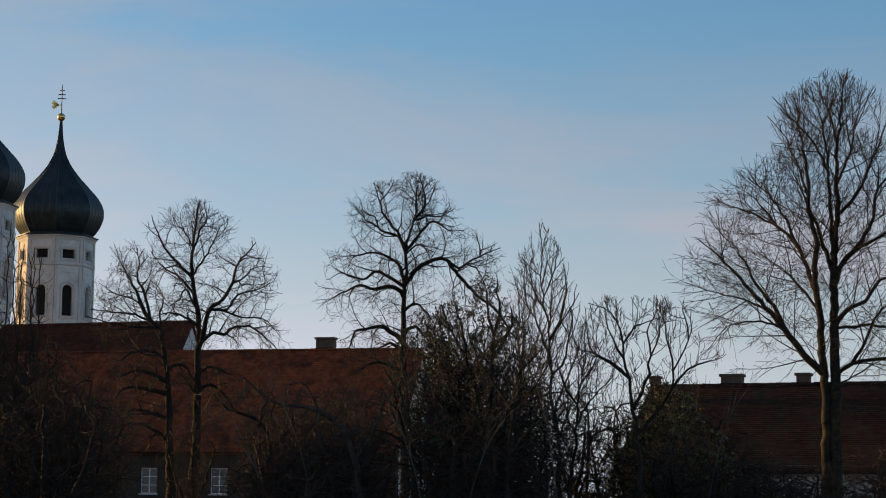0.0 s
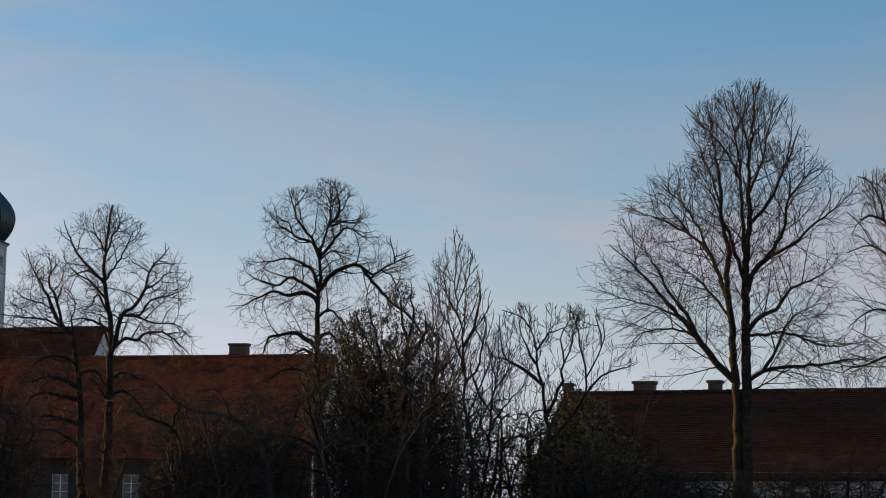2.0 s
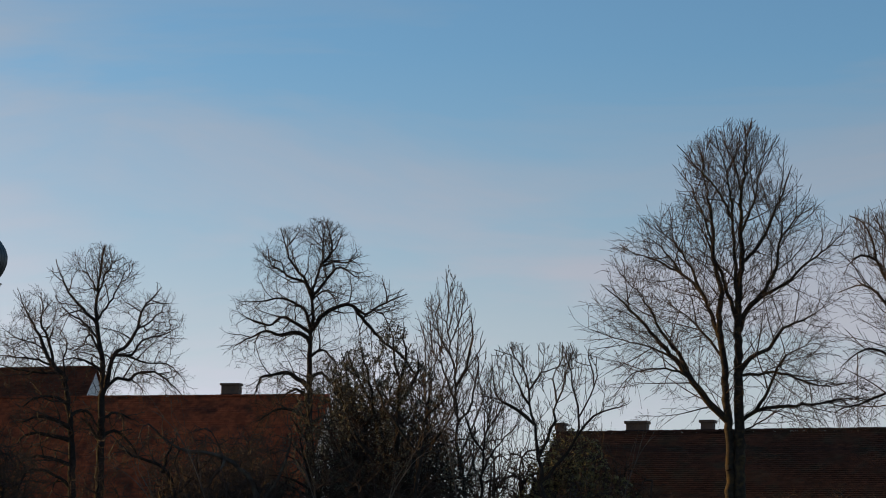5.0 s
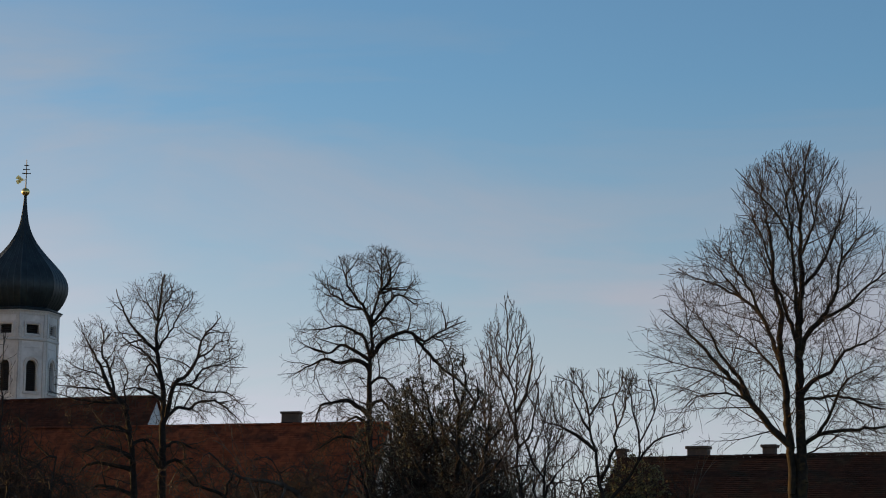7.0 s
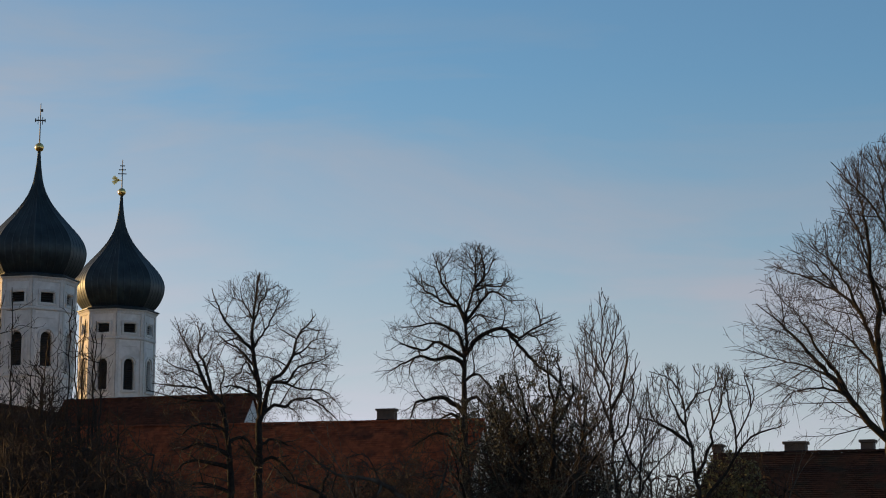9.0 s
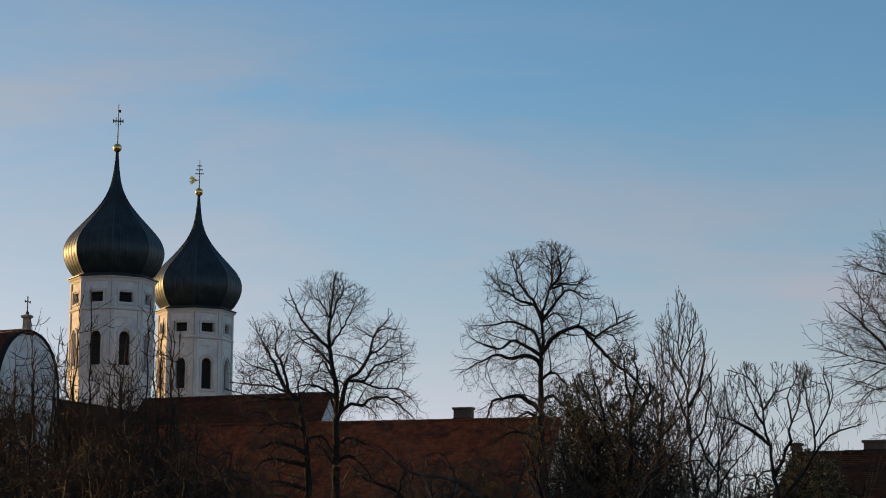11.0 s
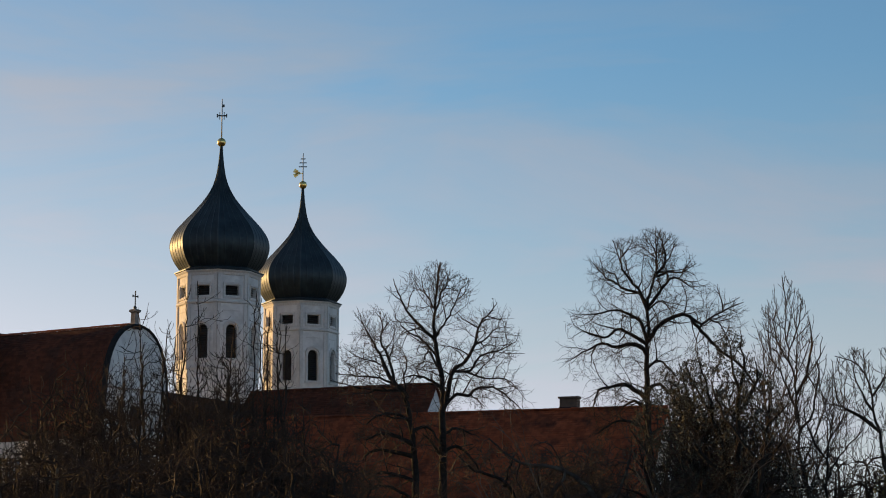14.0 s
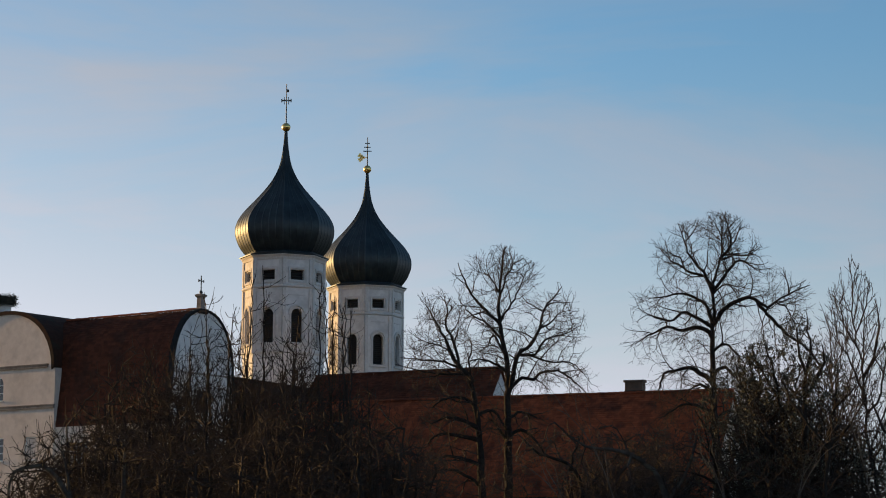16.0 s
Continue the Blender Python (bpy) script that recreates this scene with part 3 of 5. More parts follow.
for a, b, c, e, arch in CWINS:
    window("window", cream, pose((a + b) / 2, 0, c), b - a, e - c - (0.0 if not arch else 0.05), 2, 3)

nest = thing("stork_nest", CF @ pose(-0.8, 1.0, 20.3), "large dark stick nest on a rendered pedestal over the gable", "nest")
v, f = lathe([(0.75, 0), (0.75, 0.15), (0.62, 0.25), (0.6, 0.55), (0.78, 0.66)], 12)
link_mesh("pedestal", v, f, M_WHITE, nest)
rnd = random.Random(5)
verts, faces = [], []
for k in range(900):
    a, r = rnd.random() * 6.283, 0.25 + 0.72 * math.sqrt(rnd.random())
    c = Vector((r * math.cos(a), r * math.sin(a), 0.66 + 0.75 * rnd.random() * (0.55 + 0.45 * r)))
    dv = Vector((-math.sin(a) + rnd.gauss(0, .35), math.cos(a) + rnd.gauss(0, .35), rnd.gauss(0, .22))).normalized() * (0.18 + 0.25 * rnd.random())
    u = dv.cross(Vector((0, 0, 1))).normalized() * 0.02
    i = len(verts)
    for e in (-1, 1):
        verts += [c + e * dv + u, c + e * dv - u, c + e * dv + Vector((0, 0, 0.03))]
    faces += [(i, i + 1, i + 4, i + 3), (i + 1, i + 2, i + 5, i + 4), (i + 2, i, i + 3, i + 5)]
link_mesh("sticks", verts, faces, M_NEST, nest)

# chimneys of the low building: one broad, one narrow, a pot at the gable end
def on_ridge4(az):
    best = min((abs(math.degrees(math.atan2(*(h4m @ Vector((s, 0, 0))).to_2d())) - az), s) for s in np.linspace(-24, 0, 241))
    return float(best[1])


chimney("chimney", h4m, on_ridge4(12.81), 0.3, 8.9, 10.2, 1.15, 0.7, M_BRICK, "broad low chimney on the dark roof")
chimney("chimney", h4m, on_ridge4(14.72), 0.3, 8.9, 10.2, 0.7, 0.6, M_BRICK, "narrow low chimney on the dark roof")
chimney("chimney", h4m, on_ridge4(10.75), 0.2, 8.7, 10.15, 0.5, 0.5, M_BRICK, "slim chimney at the gable end of the dark roof")


# ---------- trees ----------
def grow(rng, stems, lobes, count, step, reach, kill, rounds, wobble=0.25, rise=0.1, cap=6000, every=1):
    """Branches that grow from the stems toward points spread through the lobes of the crown."""
    vol = np.array([l[3] * l[4] * l[5] for l in lobes])
    pick = rng.choice(len(lobes), count, p=vol / vol.sum())
    d = rng.normal(size=(count, 3))
    d /= np.linalg.norm(d, axis=1)[:, None]
    d *= rng.random((count, 1)) ** (1 / 2.6)
    lob = np.array(lobes, float)[pick]
    target = lob[:, :3] + d * lob[:, 3:6]
    pos, parent, least = [], [], []
    for stem in stems:
        knots = [np.array(p, float) for p in stem]
        ext = [2 * knots[0] - knots[1]] + knots + [2 * knots[-1] - knots[-2]]
        pts = []
        for a, b, c, e in zip(ext, ext[1:], ext[2:], ext[3:]):
            for u in (0.0, 0.25, 0.5, 0.75):
                pts.append(0.5 * (2 * b + (c - a) * u + (2 * a - 5 * b + 4 * c - e) * u ** 2 + (3 * b - a - 3 * c + e) * u ** 3))
        pts.append(knots[-1])
        prev = -1
        if len(pos):
            ds = np.linalg.norm(np.array(pos) - pts[0], axis=1)
            if ds.min() < 1.2 and pts[0][2] > 0.3:
                prev = int(ds.argmin())
        for a, b in zip(pts, pts[1:]):
            n = max(1, int(np.linalg.norm(b - a) / step))
            for i in range(n + (b is pts[-1])):
                p = a + (b - a) * i / n + rng.normal(size=3) * step * 0.09 * (len(pos) > 0)
                pos.append(p)
                parent.append(prev)
                prev = len(pos) - 1
        done = len(pos) - len(least)
        least += list(np.linspace(1.0, 0.25, done) * (2.4 if stem is stems[0] else 1.0))
    near = np.full(count, 1e9)
    who = np.zeros(count, int)
    forks = set(parent)
    fresh = np.array([i for i in range(len(pos)) if i % every == 0 or i not in forks])
    alive = np.ones(count, bool)
    kids = {}
    for _ in range(rounds):
        P = np.array([pos[i] for i in fresh])
        dist = np.linalg.norm(target[:, None, :] - P[None], axis=2)
        j = dist.argmin(1)
        dm = dist[np.arange(count), j]
        better = dm < near
        near[better], who[better] = dm[better], fresh[j[better]]
        alive &= near > kill
        use = alive & (near < reach)
        if not use.any() or len(pos) > cap:
            break
        PA = np.array(pos)
        v = target[use] - PA[who[use]]
        v /= np.linalg.norm(v, axis=1)[:, None] + 1e-9
        total = np.zeros((len(pos), 3))
        np.add.at(total, who[use], v)
        src = np.unique(who[use])
        fresh, full = [], []
        for s in src:
            if kids.get(s, 0) >= 3:
                full.append(s)
                continue
            v = total[s]
            v = v / (np.linalg.norm(v) + 1e-9) + rng.normal(size=3) * wobble
            if parent[s] >= 0:
                u = pos[s] - pos[parent[s]]
                v = v + 0.45 * u / (np.linalg.norm(u) + 1e-9)
            v[2] += rise
            v /= np.linalg.norm(v) + 1e-9
            kids[s] = kids.get(s, 0) + 1
            pos.append(pos[s] + v * step)
            parent.append(int(s))
            fresh.append(len(pos) - 1)
        if full:
            alive[np.isin(who, full) & (rng.random(count) > 0.5)] = False
        if not fresh:
            break
        fresh = np.array(fresh)
    return np.array(pos), np.array(parent), np.array(least)


def sprout(rng, pos, parent, radius_of, per, length, spread, rise, levels, droop=0.0):
    """Twigs on the thin ends, and twigs on those."""
    pos, parent = list(pos), list(parent)
    base = [i for i in range(len(pos)) if radius_of[i] < spread[1] and parent[i] >= 0]
    for level in range(levels):
        grown = []
        for b in base:
            for _ in range(rng.poisson(per[level])):
                u = pos[b] - pos[parent[b]]
                u = u / (np.linalg.norm(u) + 1e-9)
                v = u + rng.normal(size=3) * spread[0]
                v[2] += rise
                v /= np.linalg.norm(v)
                le = length[level] * (0.5 + rng.random())
                prev, p = b, pos[b]
                for s in range(2):
                    p = p + v * le / 2
                    v = v + rng.normal(size=3) * 0.18
                    v[2] += rise * 0.5 - droop * (s + 1)
                    v /= np.linalg.norm(v)
                    pos.append(p)
                    parent.append(prev)
                    prev = len(pos) - 1
                    grown.append(prev)
        base = grown
    return np.array(pos), np.array(parent)


def pipe(parent, tip, power):
    n = len(parent)
    acc = np.zeros(n)
    for i in range(n - 1, -1, -1):
        if acc[i] == 0:
            acc[i] = tip ** power
        if parent[i] >= 0:
            acc[parent[i]] += acc[i]
    return acc ** (1 / power)


def tubes(pos, parent, rad, sel, sides):
    """Tapered tubes for the chosen nodes, each from its parent to itself."""
    sel = np.array(sel)
    sel = sel[np.linalg.norm(pos[parent[sel]] - pos[sel], axis=1) > 1e-4]
    a, b = pos[parent[sel]], pos[sel]
    ra, rb = np.minimum(rad[parent[sel]], rad[sel] * 1.25), rad[sel]
    d = b - a
    le = np.linalg.norm(d, axis=1)[:, None] + 1e-9
    d = d / le
    b = b + d * np.minimum(rb[:, None] * 0.35, le * 0.3)
    ref = np.where(np.abs(d[:, 2:3]) > 0.9, np.array([[1.0, 0, 0]]), np.array([[0, 0, 1.0]]))
    u = np.cross(d, ref)
    u /= np.linalg.norm(u, axis=1)[:, None]
    w = np.cross(d, u)
    ang = np.arange(sides) * 2 * np.pi / sides
    ring = u[:, None, :] * np.cos(ang)[None, :, None] + w[:, None, :] * np.sin(ang)[None, :, None]
    va = a[:, None, :] + ring * ra[:, None, None]
    vb = b[:, None, :] + ring * rb[:, None, None]
    verts = np.concatenate([va, vb], 1).reshape(-1, 3)
    i = np.arange(sides)
    quad = np.stack([i, (i + 1) % sides, (i + 1) % sides + sides, i + sides], 1)
    faces = (np.arange(len(sel))[:, None, None] * 2 * sides + quad[None]).reshape(-1, 4)
    return verts, faces


def fast_mesh(name, verts, faces, mat, parent, label="", smooth=True):
    me = bpy.data.meshes.new(name)
    k = faces.shape[1]
    me.vertices.add(len(verts))
    me.vertices.foreach_set("co", np.asarray(verts, np.float32).ravel())
    me.loops.add(faces.size)
    me.loops.foreach_set("vertex_index", faces.astype(np.int32).ravel())
    me.polygons.add(len(faces))
    me.polygons.foreach_set("loop_start", np.arange(len(faces), dtype=np.int32) * k)
    me.update(calc_edges=True)
    me.materials.append(mat)
    if smooth:
        me.shade_smooth()
    ob = new(name, me)
    ob.parent = parent
    if label:
        tagged(ob, label)
    return ob


def bare_tree(name, where, label, category, stems, lobes, seed, count=1500, step=0.45, reach=4.0, kill=0.7, rounds=70, wobble=0.25, rise=0.1,
              per=(0.8, 1.2), length=(0.7, 0.4), spread=(0.55, 0.03), twig_rise=0.12, droop=0.0, tip=0.006, power=2.25,
              bark=None, twig=None, leaves=0, leaf=None, leaf_size=0.06, thick=0.035, group="", cap=6000, leaf_low=0.0, limb=0.03, every=2):
    rng = np.random.default_rng(seed)
    t = thing(name, pose(where[0], where[1], -0.05), label, category, group)
    # local x runs across the line of sight
    t.rotation_mode = "XYZ"
    t.matrix_world = pose(where[0], where[1], -0.05, 0, 0, -math.degrees(math.atan2(where[0], where[1])))
    pos, parent, least = grow(rng, stems, lobes, count, step, reach, kill, rounds, wobble, rise, cap, every)
    rad = pipe(parent, tip * 2.0, power)
    pos, parent = sprout(rng, pos, parent, rad, per, length, spread, twig_rise, len(per), droop)
    rad = pipe(parent, tip, power)
    rad[:len(least)] = np.maximum(rad[:len(least)], least * limb)
    dress(t, rng, pos, parent, rad, bark, twig, thick, leaves, leaf, leaf_size, leaf_low)
    return t


def dress(t, rng, pos, parent, rad, bark, twig, thick, leaves=0, leaf=None, leaf_size=0.06, leaf_low=0.0):
    """Trunk, limbs, twigs and leaves of the tree t over its skeleton."""
    n = len(pos)
    own = np.full(n, -2)
    best = {}
    for i in range(n):
        p = parent[i]
        if p >= 0 and (p not in best or rad[i] > rad[best[p]]):
            best[p] = i
    trunk = set()
    for r in np.where(parent < 0)[0]:
        i, r0 = int(r), rad[r]
        while i in best and rad[best[i]] > max(thick * 1.5, 0.30 * r0):
            i = best[i]
            trunk.add(i)
    for i in range(n):
        if parent[i] < 0 or rad[i] < thick or i in trunk:
            continue
        p = int(parent[i])
        own[i] = own[p] if own[p] >= 0 else i
    if trunk:
        v, f = tubes(pos, parent, rad, sorted(trunk), 10)
        fast_mesh("trunk", v, f, bark or M_BARK, t)
    ids, counts = np.unique(own[own >= 0], return_counts=True)
    small = []
    for i, c in zip(ids, counts):
        if c < 4:
            small += list(np.where(own == i)[0])
            continue
        v, f = tubes(pos, parent, rad, np.where(own == i)[0], 6)
        fast_mesh("limb", v, f, bark or M_BARK, t)
    thin = [i for i in range(n) if parent[i] >= 0 and rad[i] < thick and i not in trunk] + small
    v, f = tubes(pos, parent, rad, thin, 3)
    tw = fast_mesh("twig_mass", v, f, twig or M_TWIG, t, smooth=False)
    tagged(tw, kind="stuff")
    if leaves:
        ends = np.array([i for i in thin if pos[i][2] > leaf_low])
        c = pos[rng.choice(ends, leaves)] + rng.normal(size=(leaves, 3)) * 0.05
        u = rng.normal(size=(leaves, 3))
        u /= np.linalg.norm(u, axis=1)[:, None]
        w = np.cross(u, rng.normal(size=(leaves, 3)))
        w /= np.linalg.norm(w, axis=1)[:, None]
        s = leaf_size * (0.6 + 0.8 * rng.random((leaves, 1)))
        k = np.cross(u, w) * s * 0.15
        verts = np.stack([c - u * s, c + w * s * 0.5 + k, c + u * s, c - w * s * 0.5 + k], 1).reshape(-1, 3)
        fol = fast_mesh("foliage", verts, np.arange(leaves * 4).reshape(-1, 4), leaf or M_LEAF, t, smooth=False)
        tagged(fol, kind="stuff")


def bisect(row, value):
    """How many of the rising row lie at or below value."""
    return sum(1 for r in row if r <= value)


def sapling(seed):
    """An empty skeleton: places, parents and radii of its nodes, and its chains of nodes."""
    return {"rnd": random.Random(seed), "seed": seed, "pos": [], "parent": [], "rad": [], "chains": []}


def limb(tree, r0, r1, *knots):
    """A main limb through knots (across, up), which starts at the nearest limb and bends off in depth."""
    rnd, pos = tree["rnd"], tree["pos"]
    way = [Vector((k[0], 0, k[1])) for k in knots]
    prev = -1
    if pos and knots[0][1] > 0.3:
        gap, near = min(((p.x - way[0].x) ** 2 + (p.z - way[0].z) ** 2, i) for i, p in enumerate(pos))
        if gap < 1.5:
            prev, way[0] = near, pos[near].copy()
    span = sum((b - a).length for a, b in zip(way, way[1:]))
    lean = rnd.uniform(0.08, 0.4) * rnd.choice((-1, 1)) * span if prev >= 0 else 0.0
    y0 = way[0].y if prev >= 0 else 0.0
    for i, w in enumerate(way):
        w.y = y0 + lean * (i / (len(way) - 1)) ** 1.2
    ext = [2 * way[0] - way[1]] + way + [2 * way[-1] - way[-2]]
    line = []
    for a, b, c, e in zip(ext, ext[1:], ext[2:], ext[3:]):
        n = max(2, int((c - b).length / 0.28))
        for j in range(n):
            u = j / n
            line.append(0.5 * (2 * b + (c - a) * u + (2 * a - 5 * b + 4 * c - e) * u ** 2 + (3 * b - a - 3 * c + e) * u ** 3))
    line.append(way[-1])
    chain = [prev] if prev >= 0 else []
    root = -1 if prev >= 0 else len(pos)
    for i, p in enumerate(line):
        if i == 0 and prev >= 0:
            continue
        u = i / (len(line) - 1)
        shake = Vector((rnd.gauss(0, 0.03), rnd.gauss(0, 0.03), rnd.gauss(0, 0.02))) if prev >= 0 else Vector()
        pos.append(p + shake)
        tree["parent"].append(prev)
        tree["rad"].append(r0 + (r1 - r0) * u ** (1.1 if chain and chain[0] != root else 1.35))
        prev = len(pos) - 1
        chain.append(prev)
    tree["chains"].append((chain, 0))


def ramify(tree, crown, levels):
    """Side branches, order by order, inside a crown of rows (height, left edge, right edge)."""
    rnd, pos, parent, rad = tree["rnd"], tree["pos"], tree["parent"], tree["rad"]
    zs, ls, rs = zip(*crown)
    low, high = zs[0], zs[-1]
    drift = Vector((tree["seed"] * 3.7, 0, 0))  # clumps and gaps of its own for each tree

    def inside(p, slack):
        if p.z < low or p.z > high:
            return False
        i = min(max(bisect(zs, p.z), 1), len(zs) - 1)
        u = (p.z - zs[i - 1]) / (zs[i] - zs[i - 1] + 1e-6)
        a, b = ls[i - 1] + (ls[i] - ls[i - 1]) * u, rs[i - 1] + (rs[i] - rs[i - 1]) * u
        half = max(0.2, (b - a) / 2)
        return ((p.x - (a + b) / 2) / half) ** 2 + (p.y / max(half, 2.2)) ** 2 < slack * slack

    for order, (gap, angle, length, rise_low, rise_high, wobble, stout) in enumerate(levels, 1):
        for chain, level in list(tree["chains"]):
            if level < order - 1 and not (level == order - 2):
                continue
            first = 0.1 if level == order - 1 else 0.55
            run, due, turn = 0.0, gap * rnd.random(), rnd.uniform(0, 6.28)
            for k in range(1, len(chain)):
                q = chain[k]
                tangent = pos[q] - pos[chain[k - 1]]
                run += tangent.length
                f = k / (len(chain) - 1)
                if run < due or f < first or rad[q] > 0.2:
                    continue
                due = run + gap * rnd.uniform(0.6, 1.4)
                if not inside(pos[q], 1.12) or (order > 1 and noise.noise(pos[q] * 0.7 - drift) < -0.32):
                    continue
                tangent.normalize()
                side = tangent.orthogonal().normalized()
                turn += 2.4 + rnd.gauss(0, 0.4)
                side = side * math.cos(turn) + tangent.cross(side) * math.sin(turn)
                bend = radians(angle + rnd.gauss(0, 10)) * (1.0 if f < 0.9 else 0.5)
                d = tangent * math.cos(bend) + side * math.sin(bend)
                long = length * rnd.uniform(0.5, 1.15) * (1 - 0.3 * f)
                n = 6 if order == 1 else 4 if order == 2 else 3
                up = rise_low + (rise_high - rise_low) * min(1, max(0, (pos[q].z - low) / (high - low)))
                slack = rnd.triangular(0.74, 1.16, 1.02) + 0.2 * noise.noise(pos[q] * 0.55 + drift)
                r = min(0.7 * rad[q], max(0.0085, stout * long))
                p, prev, fresh = pos[q], q, [q]
                for s in range(n):
                    d = d + Vector((rnd.gauss(0, wobble), rnd.gauss(0, wobble), rnd.gauss(0, wobble) + up * 2))
                    d.normalize()
                    p = p + d * (long / n)
                    if not inside(p, slack):
                        break
                    pos.append(p)
                    parent.append(prev)
                    rad.append(max(0.0076, r * (1 - 0.75 * (s + 1) / n)))
                    prev = len(pos) - 1
                    fresh.append(prev)
                if len(fresh) > 1:
                    tree["chains"].append((fresh, order))


def raise_tree(tree, name, where, label, category, bark, twig, group, thick=0.035, **leaf):
    t = thing(name, pose(where[0], where[1], -0.05, 0, 0, -math.degrees(math.atan2(where[0], where[1]))), label, category, group)
    dress(t, np.random.default_rng(tree["seed"]), np.array([tuple(p) for p in tree["pos"]]), np.array(tree["parent"]), np.array(tree["rad"]), bark, twig, thick, **leaf)
    return t


AVENUE = "old bare trees before the roofs"
# each order of branching: gap, angle, length, rise low and high in the crown, wobble, thickness per metre
LIME_LEVELS = [(0.15, 58, 2.7, -0.03, 0.06, 0.20, 0.019), (0.095, 54, 1.3, -0.08, 0.06, 0.23, 0.0165), (0.085, 48, 0.6, -0.08, 0.05, 0.20, 0.0180)]
BEECH_LEVELS = [(0.13, 50, 3.1, 0.0, 0.07, 0.09, 0.0115), (0.10, 44, 1.5, -0.05, 0.07, 0.12, 0.0118), (0.085, 42, 0.62, -0.08, 0.07, 0.13, 0.0145)]

# two limes before the red roof
lime = sapling(11)
limb(lime, 0.297, 0.120, (0.3, 0.0), (0.3, 3.1), (0.1, 5.8), (-0.0, 8.6), (-0.3, 10.8), (-0.5, 12.0))
limb(lime, 0.143, 0.024, (-0.5, 11.9), (-1.2, 12.8), (-1.6, 13.5), (-2.0, 14.4), (-2.5, 15.4), (-3.0, 16.3))
limb(lime, 0.099, 0.024, (-1.2, 12.8), (-1.4, 14.0), (-1.9, 15.1), (-1.8, 16.0), (-2.0, 16.9))
limb(lime, 0.077, 0.024, (-0.9, 12.4), (-1.9, 13.0), (-2.8, 13.1), (-3.8, 13.2), (-4.4, 13.3))
limb(lime, 0.077, 0.024, (-1.1, 11.9), (-2.1, 12.3), (-3.4, 12.5), (-4.7, 12.8))
limb(lime, 0.066, 0.024, (-0.5, 12.0), (-0.6, 12.9), (-0.4, 14.0), (-0.9, 14.8))
limb(lime, 0.055, 0.018, (-1.6, 13.5), (-2.4, 14.0), (-3.2, 14.2), (-3.9, 14.7))
limb(lime, 0.149, 0.043, (-0.2, 9.4), (-0.9, 9.7), (-1.8, 9.9), (-2.6, 9.5))
limb(lime, 0.149, 0.043, (-0.2, 8.7), (-1.1, 8.9), (-2.2, 9.0), (-2.9, 8.5))
limb(lime, 0.132, 0.043, (0.0, 7.2), (-0.8, 7.6), (-1.8, 7.8), (-2.9, 7.4))
limb(lime, 0.116, 0.043, (-0.0, 10.0), (0.4, 10.3), (1.0, 10.1), (1.4, 9.4))
limb(lime, 0.099, 0.043, (0.1, 6.0), (-0.8, 6.7), (-2.0, 7.0), (-3.2, 6.4))
limb(lime, 0.099, 0.043, (-0.3, 10.6), (-1.0, 11.0), (-1.9, 10.9), (-2.6, 10.4))
ramify(lime, [(5.5, -4.0, 1.7), (9.8, -3.5, 1.9), (11.6, -4.9, 0.1), (13.5, -4.7, -0.0), (14.7, -4.4, -0.4), (16.0, -3.5, -0.9), (16.9, -3.6, -1.6), (17.2, -2.6, -2.2)],
       LIME_LEVELS)
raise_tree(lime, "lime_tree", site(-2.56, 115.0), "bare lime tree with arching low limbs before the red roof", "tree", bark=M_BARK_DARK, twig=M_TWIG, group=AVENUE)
lime = sapling(12)
limb(lime, 0.319, 0.036, (-0.1, 0.0), (-0.1, 3.1), (0.1, 5.6), (0.1, 7.4), (0.1, 9.9), (0.1, 11.8), (-0.0, 13.4), (-0.2, 14.6), (-0.4, 15.7), (-0.3, 17.2), (-0.2, 18.4), (-0.1, 19.4))
limb(lime, 0.165, 0.024, (0.1, 11.4), (0.4, 12.4), (0.7, 13.5), (1.4, 14.1), (1.9, 15.0), (2.1, 16.0), (2.8, 16.9), (3.2, 17.4))
limb(lime, 0.110, 0.024, (0.4, 11.6), (0.9, 12.2), (1.5, 12.1), (2.1, 12.6), (3.2, 12.6), (4.1, 11.9), (4.7, 11.3))
limb(lime, 0.088, 0.024, (0.8, 13.3), (1.6, 13.5), (2.2, 14.3), (3.4, 14.7), (4.2, 15.1))
limb(lime, 0.066, 0.018, (1.4, 13.7), (2.5, 13.1), (3.5, 13.1), (4.2, 12.7), (4.8, 11.9))
limb(lime, 0.088, 0.024, (0.1, 12.4), (-0.7, 13.0), (-1.5, 13.2), (-2.5, 12.9))
limb(lime, 0.077, 0.024, (-0.0, 13.4), (-0.7, 14.6), (-1.0, 14.0), (-1.5, 13.7))
limb(lime, 0.099, 0.024, (-0.3, 15.4), (-1.1, 15.9), (-1.9, 16.8), (-2.4, 17.8), (-2.6, 18.5))
limb(lime, 0.077, 0.024, (-0.1, 14.3), (-1.0, 15.2), (-2.0, 15.9), (-2.7, 16.8))
limb(lime, 0.066, 0.018, (-0.3, 16.5), (-0.0, 17.8), (0.4, 18.5), (0.2, 19.2))
limb(lime, 0.077, 0.018, (-0.2, 15.3), (0.6, 16.8), (1.0, 17.8), (1.3, 18.2))
limb(lime, 0.055, 0.018, (-0.3, 17.0), (-0.9, 17.9), (-1.1, 18.7))
limb(lime, 0.066, 0.018, (1.9, 15.0), (2.5, 15.3), (3.2, 16.0), (4.0, 16.0))
limb(lime, 0.116, 0.043, (0.1, 8.5), (-0.5, 9.5), (-1.0, 9.9))
limb(lime, 0.116, 0.043, (0.1, 8.9), (0.8, 9.3), (1.6, 8.8), (2.1, 8.0))
